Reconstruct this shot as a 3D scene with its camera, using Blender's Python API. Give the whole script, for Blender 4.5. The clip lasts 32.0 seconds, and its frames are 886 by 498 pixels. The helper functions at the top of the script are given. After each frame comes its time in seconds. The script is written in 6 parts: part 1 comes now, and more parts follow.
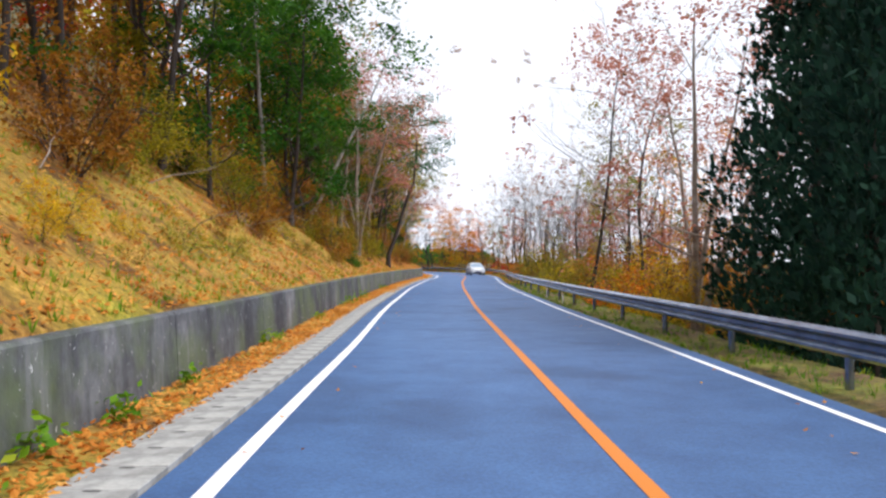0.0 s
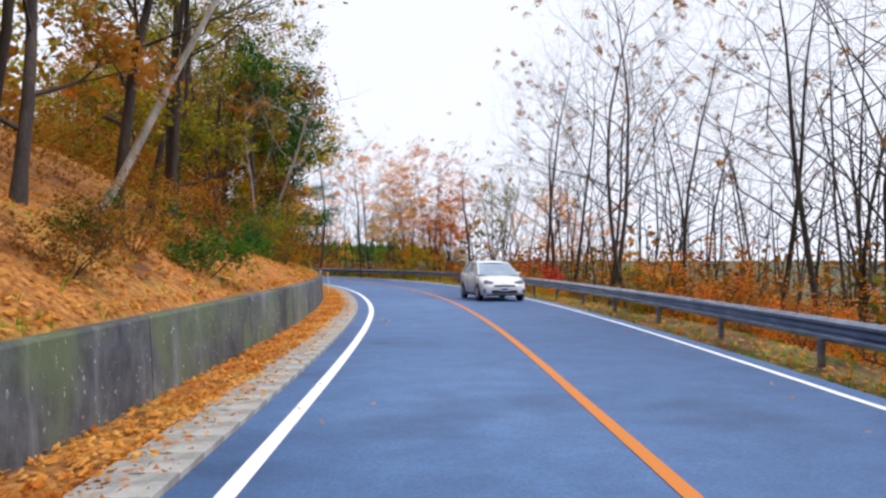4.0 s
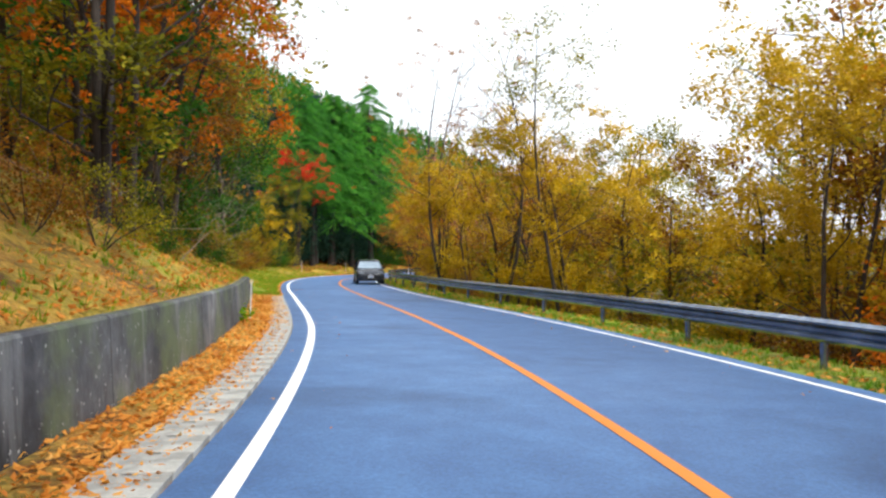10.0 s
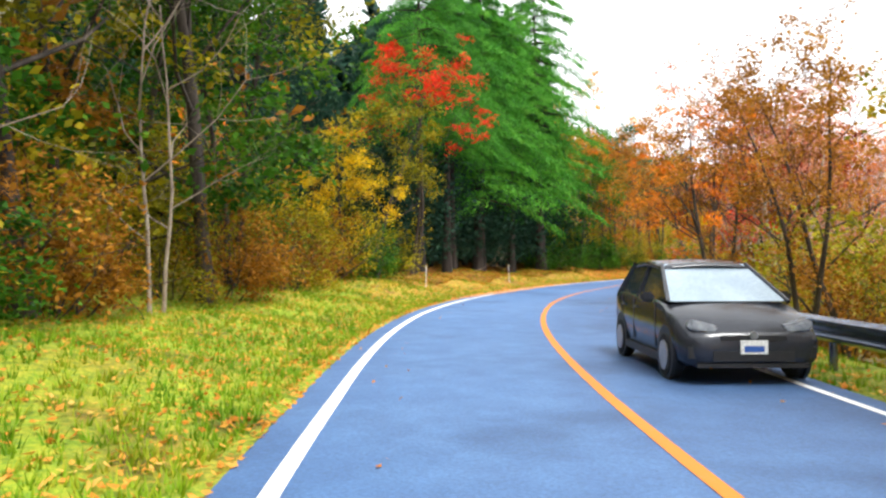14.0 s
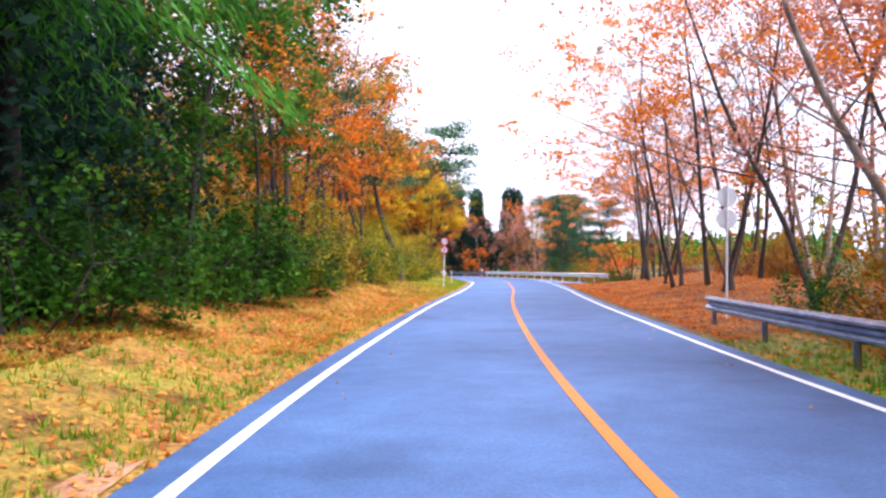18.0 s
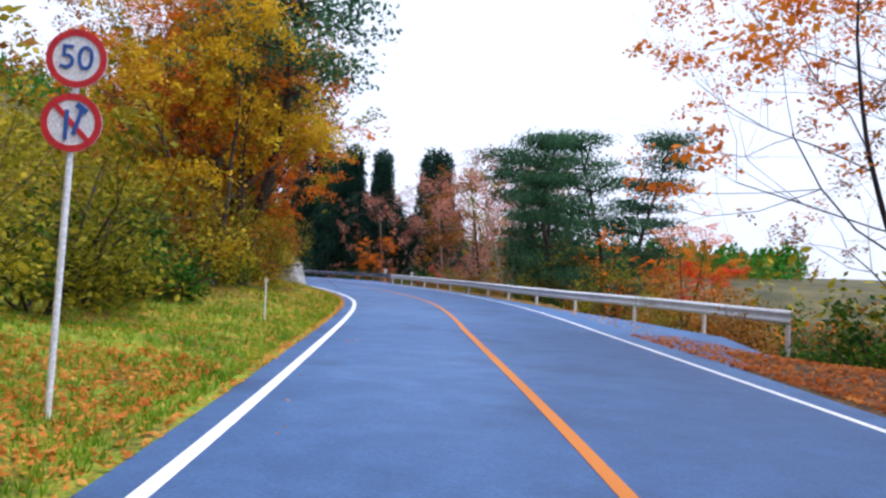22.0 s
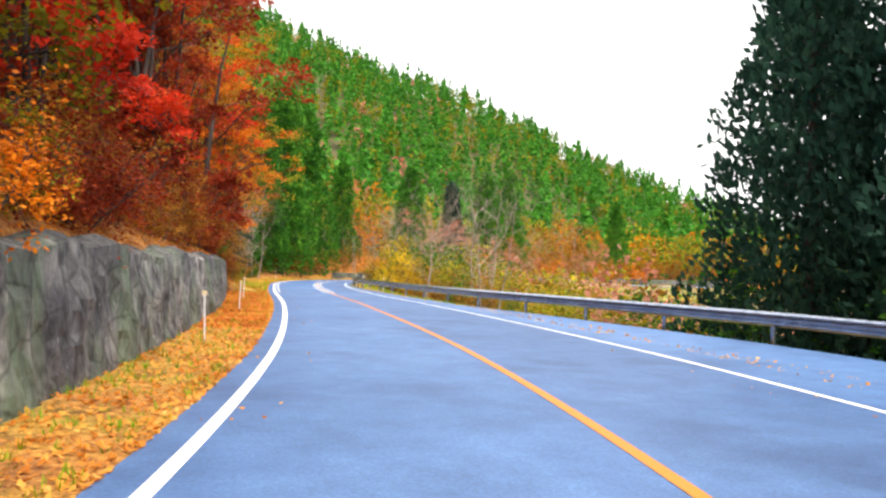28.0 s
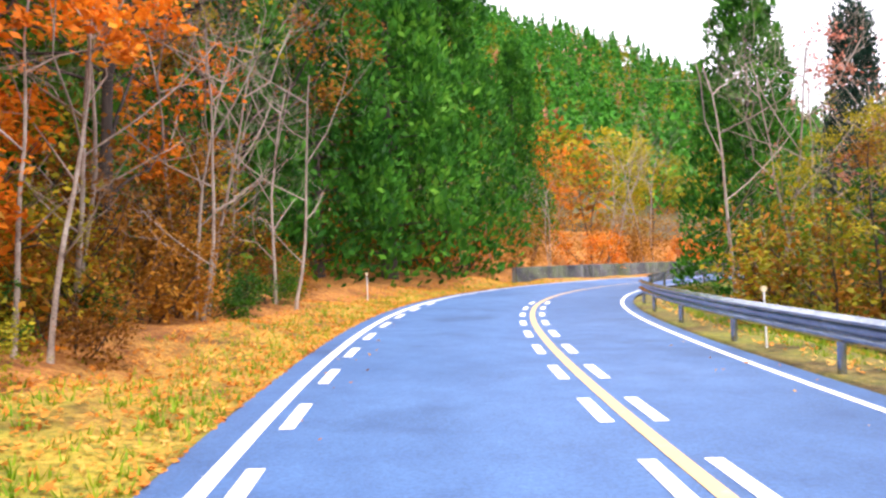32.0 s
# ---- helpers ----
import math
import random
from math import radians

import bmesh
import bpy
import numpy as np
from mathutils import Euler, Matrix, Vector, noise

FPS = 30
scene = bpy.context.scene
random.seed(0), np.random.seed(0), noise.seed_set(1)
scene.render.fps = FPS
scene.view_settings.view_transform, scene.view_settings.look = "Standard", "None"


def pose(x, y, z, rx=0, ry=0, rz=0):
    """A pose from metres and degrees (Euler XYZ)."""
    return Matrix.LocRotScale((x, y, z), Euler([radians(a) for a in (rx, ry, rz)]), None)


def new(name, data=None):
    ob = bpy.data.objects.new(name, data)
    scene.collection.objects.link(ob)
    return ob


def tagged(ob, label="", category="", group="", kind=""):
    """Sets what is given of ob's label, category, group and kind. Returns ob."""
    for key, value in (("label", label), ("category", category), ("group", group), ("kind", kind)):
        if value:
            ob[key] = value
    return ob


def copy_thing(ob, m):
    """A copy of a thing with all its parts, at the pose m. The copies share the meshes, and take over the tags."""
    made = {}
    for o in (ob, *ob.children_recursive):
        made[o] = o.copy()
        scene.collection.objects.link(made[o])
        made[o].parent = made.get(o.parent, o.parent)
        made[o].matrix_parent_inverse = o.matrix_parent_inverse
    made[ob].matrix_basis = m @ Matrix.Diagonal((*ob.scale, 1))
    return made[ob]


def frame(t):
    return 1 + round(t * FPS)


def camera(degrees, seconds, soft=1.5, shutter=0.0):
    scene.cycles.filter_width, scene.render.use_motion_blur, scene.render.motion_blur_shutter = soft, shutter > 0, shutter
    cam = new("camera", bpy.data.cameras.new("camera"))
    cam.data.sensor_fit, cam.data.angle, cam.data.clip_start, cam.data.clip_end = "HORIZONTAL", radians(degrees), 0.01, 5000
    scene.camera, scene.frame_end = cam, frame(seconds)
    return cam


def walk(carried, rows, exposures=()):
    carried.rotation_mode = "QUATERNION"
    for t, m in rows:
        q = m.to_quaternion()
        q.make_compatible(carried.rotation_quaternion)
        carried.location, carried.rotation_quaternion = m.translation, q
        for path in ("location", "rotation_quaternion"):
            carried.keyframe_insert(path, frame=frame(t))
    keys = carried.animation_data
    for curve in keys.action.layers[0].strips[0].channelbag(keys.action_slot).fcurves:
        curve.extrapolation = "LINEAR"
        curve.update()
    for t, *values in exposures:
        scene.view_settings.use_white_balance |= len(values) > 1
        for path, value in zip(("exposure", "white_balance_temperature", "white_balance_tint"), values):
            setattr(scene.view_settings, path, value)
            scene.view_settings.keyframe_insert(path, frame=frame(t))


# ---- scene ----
SOFT = 2.5
cam = camera(58.00, 32.0, soft=SOFT)
# seconds, x, y, yaw, pitch, roll; the eye is 1.55 m above the road
ROWS = [
    (0.0, 21.35, 22.37, 10.88, 0.97, 0.17),
    (0.5, 19.40, 31.41, 10.36, 1.02, 0.25),
    (1.0, 17.59, 40.41, 9.88, 1.01, 0.05),
    (1.5, 15.80, 48.81, 9.34, 1.08, 0.17),
    (2.0, 14.25, 56.96, 8.89, 1.10, 0.40),
    (2.5, 12.71, 64.77, 8.47, 1.03, 0.38),
    (3.5, 9.97, 79.96, 7.74, 0.93, 0.17),
    (4.5, 7.61, 94.66, 6.52, 0.72, -0.04),
    (5.0, 6.48, 101.85, 7.78, 0.74, -0.21),
    (5.5, 5.14, 108.90, 9.60, 0.68, -0.27),
    (6.0, 3.57, 115.79, 11.60, 0.67, -0.15),
    (6.5, 1.71, 122.50, 13.86, 0.69, 0.68),
    (7.0, -0.53, 129.12, 16.57, 0.57, 0.98),
    (7.5, -2.96, 135.59, 19.99, 0.59, 1.29),
    (8.0, -5.70, 141.51, 24.21, 0.59, 1.33),
    (8.5, -8.50, 146.79, 28.86, 0.53, 1.23),
    (9.0, -11.82, 151.87, 33.99, 0.60, 0.72),
    (9.5, -15.61, 156.59, 38.92, 0.57, 0.39),
    (10.0, -19.73, 160.91, 43.28, 0.80, 0.54),
    (10.5, -23.69, 164.64, 46.51, 1.03, 0.63),
    (11.0, -27.41, 167.76, 48.87, 1.06, 0.67),
    (11.5, -31.00, 170.69, 50.65, 1.08, 0.75),
    (12.0, -34.77, 173.48, 52.11, 0.91, 0.14),
    (12.5, -38.64, 176.17, 53.47, 1.09, -0.18),
    (13.0, -42.72, 178.94, 54.32, 0.92, -0.22),
    (13.5, -46.95, 181.80, 53.73, 0.78, -0.18),
    (14.5, -55.63, 188.09, 51.13, 0.87, -0.34),
    (15.5, -64.51, 195.30, 46.12, 0.78, -0.98),
    (16.0, -68.82, 199.48, 42.50, 0.72, -1.38),
    (16.5, -72.94, 204.14, 38.52, 0.73, -1.54),
    (17.0, -76.77, 209.31, 34.21, 0.98, -1.53),
    (17.5, -80.19, 214.76, 29.93, 1.10, -1.30),
    (18.0, -83.14, 219.98, 26.61, 1.30, -1.27),
    (18.5, -85.62, 224.83, 24.23, 1.23, -1.03),
    (19.0, -88.06, 230.04, 22.66, 1.29, -1.07),
    (19.5, -90.54, 235.35, 21.88, 1.32, -0.44),
    (20.0, -92.87, 240.68, 21.41, 1.30, 0.18),
    (20.5, -95.12, 246.03, 20.83, 1.33, 0.79),
    (21.0, -97.35, 251.64, 20.18, 1.21, 1.02),
    (21.5, -99.56, 257.34, 19.89, 1.31, 1.31),
    (22.0, -101.59, 262.45, 20.00, 1.30, 1.69),
    (22.5, -103.50, 267.38, 20.21, 1.18, 1.47),
    (23.0, -105.62, 272.33, 20.83, 1.09, 1.29),
    (23.5, -107.86, 277.44, 21.64, 1.07, 1.28),
    (24.0, -110.19, 282.83, 22.84, 1.02, 1.00),
    (24.5, -112.77, 288.32, 24.54, 0.83, 0.83),
    (25.5, -119.18, 299.84, 30.55, 0.99, 1.07),
    (26.5, -127.74, 311.63, 36.90, 1.16, 2.14),
    (27.0, -132.93, 317.44, 40.99, 1.17, 2.08),
    (27.5, -138.49, 322.99, 44.78, 1.35, 1.87),
    (28.0, -144.57, 328.33, 48.23, 1.52, 1.47),
    (28.5, -151.22, 333.37, 51.59, 1.63, 1.10),
    (29.0, -157.98, 337.93, 54.54, 1.67, 0.61),
    (29.5, -164.62, 341.95, 57.14, 1.64, -0.12),
    (30.0, -170.96, 345.69, 58.68, 1.44, -0.70),
    (30.5, -177.15, 349.05, 59.31, 1.24, -1.66),
    (31.0, -183.33, 352.37, 59.19, 0.82, -2.25),
    (31.5, -189.48, 355.79, 58.77, 0.66, -1.76),
    (32.0, -195.51, 359.26, 57.33, 0.58, -1.22),
]


def carried(x, y, yaw, pitch, roll):
    return Matrix.Translation((x, y, 1.55)) @ pose(0, 0, 0, 0, 0, yaw) @ pose(0, 0, 0, 90 + pitch) @ pose(0, 0, 0, 0, 0, roll)


EXPOSURE = [
    (0.0, 0.22, 6050, 11), (2.5, 0.15, 6050, 12), (5.0, 0.0, 6000, 12), (7.0, 0.2, 6000, 9), (8.0, 0.27, 6000, 8), (10.0, 0.62, 6200, 6), (11.5, 0.9, 6550, 3),
    (13.0, 1.1, 6650, 4), (16.0, 1.0, 5850, 14), (17.5, 1.05, 5700, 22), (19.0, 0.85, 5800, 24), (20.0, 0.55, 5700, 24), (21.0, 0.38, 5650, 18), (22.0, 0.15, 5550, 14),
    (23.5, 0.35, 5550, 16), (24.5, 0.65, 5700, 17), (26.5, 0.88, 6550, 12), (28.0, 1.02, 6750, 10), (29.0, 1.08, 6750, 9), (31.0, 1.25, 6600, 12), (32.0, 1.15, 6300, 19)]
walk(cam, [(t, carried(*row)) for t, *row in ROWS], EXPOSURE)
SKY, SUN = 0.077, 2.4

# the road: heading in degrees every 10 m, and its painted lines' offsets every 15 m
START = (21.37, 22.37)
ROAD_END = 540.0
HEADINGS = [13.40, 10.84, 12.39, 10.67, 11.33, 10.08, 9.99, 8.27, 9.25, 12.08, 16.34, 19.87, 24.43, 31.26, 41.45, 47.67, 51.56, 56.24, 55.69, 53.60, 50.24, 43.32, 34.99, 29.63, 25.82, 23.46, 23.14, 21.79, 20.74, 23.62, 23.35, 25.89, 32.02, 36.10, 41.65, 45.72, 50.73, 55.22, 58.84, 59.85, 62.52, 60.79, 59.57, 56.93, 52.23, 40.43, 27.23, 13.79, -8, -22, -36, -48, -58, -64, -68]
OFFSETS = [
    [-1.43, -1.41, -1.48, -1.45, -1.37, -1.19, -0.99, -0.95, -1.07, -1.30, -1.10, -0.87, -0.83, -1.11, -1.57, -1.84, -1.91, -1.84, -1.78, -1.80, -1.58, -1.34, -1.44, -1.49, -1.60, -1.52, -1.47, -1.37, -1.40, -1.78, -2.16, -2.42, -2.42, -2.42, -2.42, -2.42],
    [1.58, 1.53, 1.59, 1.70, 1.74, 1.82, 1.98, 2.24, 2.32, 2.21, 2.17, 2.01, 2.04, 1.93, 1.90, 1.65, 1.46, 1.43, 1.45, 1.45, 1.55, 1.93, 2.13, 2.23, 2.30, 2.12, 1.88, 1.87, 1.87, 1.84, 1.77, 1.79, 1.79, 1.79, 1.79, 1.79],
    [4.22, 4.26, 4.33, 4.49, 4.68, 4.85, 5.20, 5.62, 6.10, 6.28, 5.82, 5.21, 4.63, 4.45, 4.26, 4.22, 4.35, 4.60, 4.72, 4.74, 5.00, 5.45, 5.99, 6.30, 6.24, 5.83, 5.12, 4.47, 4.23, 4.32, 4.38, 4.38, 4.38, 4.38, 4.38, 4.38],
]
WALL_A_END, WALL_B_START, WALL_B_END, DASH_START = 183.2, 327.0, 408.0, 409.0

# ---- world and sun: a bright overcast noon ----
world = bpy.data.worlds.new("overcast_sky")
scene.world = world
world.use_nodes = True
wn = world.node_tree
wn.nodes.clear()
sky = wn.nodes.new("ShaderNodeTexSky")
sky.sky_type, sky.sun_disc = "NISHITA", False
sky.sun_elevation, sky.sun_rotation = radians(60), radians(96)
sky.air_density, sky.dust_density, sky.ozone_density = 1.0, 4.0, 1.0
veil = wn.nodes.new("ShaderNodeHueSaturation")
veil.inputs["Saturation"].default_value = 0.18
cloud = wn.nodes.new("ShaderNodeMix")
cloud.data_type, cloud.blend_type = "RGBA", "MIX"
cloud.inputs[0].default_value = 0.75
cloud.inputs[7].default_value = (16.0, 16.0, 16.6, 1)
bg = wn.nodes.new("ShaderNodeBackground")
bg.inputs["Strength"].default_value = SKY
wout = wn.nodes.new("ShaderNodeOutputWorld")
wn.links.new(sky.outputs[0], veil.inputs["Color"])
wn.links.new(veil.outputs[0], cloud.inputs[6])
wn.links.new(cloud.outputs[2], bg.inputs["Color"])
wn.links.new(bg.outputs[0], wout.inputs[0])
sun_data = bpy.data.lights.new("sun", "SUN")
sun_data.energy, sun_data.angle, sun_data.color = SUN, radians(20), (1.0, 0.95, 0.87)
sun = new("sun", sun_data)
sun.matrix_world = Vector((0.497, -0.052, 0.866)).to_track_quat("Z", "Y").to_matrix().to_4x4()

# ---- materials ----
def nodes_of(name):
    m = bpy.data.materials.new(name)
    m.use_nodes = True
    nt = m.node_tree
    p = nt.nodes["Principled BSDF"]
    return m, nt, p


def ramp_node(nt, stops):
    r = nt.nodes.new("ShaderNodeValToRGB")
    while len(r.color_ramp.elements) < len(stops):
        r.color_ramp.elements.new(0.5)
    for e, (pos, col) in zip(r.color_ramp.elements, stops):
        e.position, e.color = pos, (*col, 1)
    return r


def noise_node(nt, scale, detail=4, stretch=None, rough=0.6):
    tc = nt.nodes.new("ShaderNodeTexCoord")
    n = nt.nodes.new("ShaderNodeTexNoise")
    n.inputs["Scale"].default_value, n.inputs["Detail"].default_value = scale, detail
    n.inputs["Roughness"].default_value = rough
    if stretch:
        mp = nt.nodes.new("ShaderNodeMapping")
        mp.inputs["Scale"].default_value = stretch
        nt.links.new(tc.outputs["Object"], mp.inputs["Vector"])
        nt.links.new(mp.outputs[0], n.inputs["Vector"])
    else:
        nt.links.new(tc.outputs["Object"], n.inputs["Vector"])
    return n


def mix_rgb(nt, a, b, fac, mode="MIX"):
    x = nt.nodes.new("ShaderNodeMix")
    x.data_type, x.blend_type = "RGBA", mode
    for sock, v in ((x.inputs[6], a), (x.inputs[7], b), (x.inputs[0], fac)):
        if hasattr(v, "links") or hasattr(v, "is_linked"):
            nt.links.new(v, sock)
        else:
            sock.default_value = v if not isinstance(v, tuple) else (*v, 1)
    return x.outputs[2]


def bump(nt, p, height, strength, dist=0.02):
    b = nt.nodes.new("ShaderNodeBump")
    b.inputs["Strength"].default_value, b.inputs["Distance"].default_value = strength, dist
    nt.links.new(height, b.inputs["Height"])
    nt.links.new(b.outputs[0], p.inputs["Normal"])


def surface(name, cols, scale, fine=None, rough=0.8, metal=0.0, bumpy=0.3, stretch=None, dist=0.02, island=0.0):
    """A grained surface: large blotches between cols, fine grain over them, and a bump."""
    m, nt, p = nodes_of(name)
    big = noise_node(nt, scale, 5, stretch)
    k = len(cols)
    r = ramp_node(nt, [(0.3 + 0.4 * i / max(1, k - 1), c) for i, c in enumerate(cols)])
    nt.links.new(big.outputs[0], r.inputs[0])
    col = r.outputs[0]
    small = noise_node(nt, fine or scale * 12, 3, stretch)
    sr = ramp_node(nt, [(0.25, (0.62, 0.62, 0.62)), (0.75, (1.3, 1.3, 1.3))])
    nt.links.new(small.outputs[0], sr.inputs[0])
    col = mix_rgb(nt, col, sr.outputs[0], 1.0, "MULTIPLY")
    if island:
        geo = nt.nodes.new("ShaderNodeNewGeometry")
        ir = ramp_node(nt, [(0.0, (1 - island,) * 3), (1.0, (1 + island,) * 3)])
        nt.links.new(geo.outputs["Random Per Island"], ir.inputs[0])
        col = mix_rgb(nt, col, ir.outputs[0], 1.0, "MULTIPLY")
    nt.links.new(col, p.inputs["Base Color"])
    p.inputs["Roughness"].default_value, p.inputs["Metallic"].default_value = rough, metal
    bump(nt, p, small.outputs[0], bumpy, dist)
    return m


def foliage(name, cols, sheen=0.12):
    """Leaves: every leaf takes its own tint, and each tree leans to one side of the range."""
    m, nt, p = nodes_of(name)
    geo = nt.nodes.new("ShaderNodeNewGeometry")
    info = nt.nodes.new("ShaderNodeObjectInfo")
    add = nt.nodes.new("ShaderNodeMath")
    add.operation = "MULTIPLY_ADD"
    add.inputs[1].default_value = 0.4
    sc = nt.nodes.new("ShaderNodeMath")
    sc.operation, sc.inputs[1].default_value = "MULTIPLY", 0.25
    nt.links.new(info.outputs["Random"], sc.inputs[0])
    tone = noise_node(nt, 0.85, 2)
    spread_ = ramp_node(nt, [(0.36, (0, 0, 0)), (0.64, (0.42, 0.42, 0.42))])
    nt.links.new(tone.outputs[0], spread_.inputs[0])
    both = nt.nodes.new("ShaderNodeMath")
    both.operation = "ADD"
    nt.links.new(sc.outputs[0], both.inputs[0])
    nt.links.new(spread_.outputs[0], both.inputs[1])
    nt.links.new(geo.outputs["Random Per Island"], add.inputs[0])
    nt.links.new(both.outputs[0], add.inputs[2])
    k = len(cols)
    r = ramp_node(nt, [(i / max(1, k - 1), c) for i, c in enumerate(cols)])
    nt.links.new(add.outputs[0], r.inputs[0])
    nt.links.new(r.outputs[0], p.inputs["Base Color"])
    p.inputs["Roughness"].default_value = 0.55
    p.inputs["Specular IOR Level"].default_value = sheen
    tr = nt.nodes.new("ShaderNodeBsdfTranslucent")
    nt.links.new(r.outputs[0], tr.inputs["Color"])
    mx = nt.nodes.new("ShaderNodeMixShader")
    mx.inputs[0].default_value = 0.38
    out = nt.nodes["Material Output"]
    nt.links.new(p.outputs[0], mx.inputs[1])
    nt.links.new(tr.outputs[0], mx.inputs[2])
    nt.links.new(mx.outputs[0], out.inputs[0])
    return m


def asphalt():
    m, nt, p = nodes_of("asphalt")
    big = noise_node(nt, 0.12, 4)
    r = ramp_node(nt, [(0.3, (0.046, 0.108, 0.255)), (0.55, (0.064, 0.138, 0.305)), (0.75, (0.09, 0.175, 0.355))])
    nt.links.new(big.outputs[0], r.inputs[0])
    fine = noise_node(nt, 34, 3)
    fr = ramp_node(nt, [(0.3, (0.72, 0.72, 0.72)), (0.7, (1.22, 1.22, 1.22))])
    nt.links.new(fine.outputs[0], fr.inputs[0])
    mid = noise_node(nt, 1.6, 5)
    mr = ramp_node(nt, [(0.35, (0.82, 0.83, 0.86)), (0.65, (1.12, 1.12, 1.1))])
    nt.links.new(mid.outputs[0], mr.inputs[0])
    col = mix_rgb(nt, mix_rgb(nt, r.outputs[0], fr.outputs[0], 1.0, "MULTIPLY"), mr.outputs[0], 1.0, "MULTIPLY")
    lane_tone = nt.nodes.new("ShaderNodeAttribute")
    lane_tone.attribute_name = "lane_tone"
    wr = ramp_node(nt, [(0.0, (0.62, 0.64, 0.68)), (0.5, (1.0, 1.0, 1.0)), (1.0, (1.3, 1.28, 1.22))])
    nt.links.new(lane_tone.outputs["Fac"], wr.inputs[0])
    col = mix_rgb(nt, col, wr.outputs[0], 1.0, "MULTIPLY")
    stain = noise_node(nt, 0.35, 3, rough=0.5)
    st = ramp_node(nt, [(0.34, (0.72, 0.73, 0.76)), (0.44, (1.0, 1.0, 1.0)), (0.66, (1.05, 1.05, 1.05))])
    nt.links.new(stain.outputs[0], st.inputs[0])
    col = mix_rgb(nt, col, st.outputs[0], 1.0, "MULTIPLY")
    nt.links.new(col, p.inputs["Base Color"])
    p.inputs["Roughness"].default_value = 0.66
    bump(nt, p, fine.outputs[0], 0.35, 0.008)
    return m


def paint(name, col, worn):
    m, nt, p = nodes_of(name)
    n = noise_node(nt, 5, 8, rough=0.75)
    r = ramp_node(nt, [(0.28, worn), (0.42, col)])
    nt.links.new(n.outputs[0], r.inputs[0])
    nt.links.new(r.outputs[0], p.inputs["Base Color"])
    p.inputs["Roughness"].default_value = 0.6
    return m


def soil(name, litter_cols):
    """Banks: fallen leaves or earth, and grass where the attribute says so."""
    m, nt, p = nodes_of(name)
    at = nt.nodes.new("ShaderNodeAttribute")
    at.attribute_name = "grass"
    n1 = noise_node(nt, 0.5, 5)
    n2 = noise_node(nt, 9, 6, rough=0.8)
    litter = ramp_node(nt, list(zip((0.28, 0.4, 0.52, 0.66), litter_cols)))
    grass = ramp_node(nt, [(0.28, (0.04, 0.075, 0.008)), (0.43, (0.13, 0.24, 0.012)), (0.56, (0.28, 0.34, 0.018)), (0.7, (0.48, 0.38, 0.05))])
    for g in (litter, grass):
        nt.links.new(n2.outputs[0], g.inputs[0])
    a = nt.nodes.new("ShaderNodeMath")
    a.operation, a.inputs[1].default_value = "ADD", -0.5
    nt.links.new(n1.outputs[0], a.inputs[0])
    b = nt.nodes.new("ShaderNodeMath")
    b.operation, b.inputs[1].default_value, b.use_clamp = "MULTIPLY_ADD", 1.6, True
    nt.links.new(a.outputs[0], b.inputs[0])
    nt.links.new(at.outputs["Fac"], b.inputs[2])
    n3 = noise_node(nt, 0.8, 6, rough=0.7)
    bare = ramp_node(nt, [(0.35, (0.4, 0.25, 0.2)), (0.48, (1.15, 1.1, 1.0)), (0.66, (1.5, 1.45, 1.25))])
    nt.links.new(n3.outputs[0], bare.inputs[0])
    ground_col = mix_rgb(nt, litter.outputs[0], grass.outputs[0], b.outputs[0])
    nt.links.new(mix_rgb(nt, ground_col, bare.outputs[0], 1.0, "MULTIPLY"), p.inputs["Base Color"])
    p.inputs["Roughness"].default_value = 0.9
    bump(nt, p, n2.outputs[0], 0.8, 0.06)
    return m


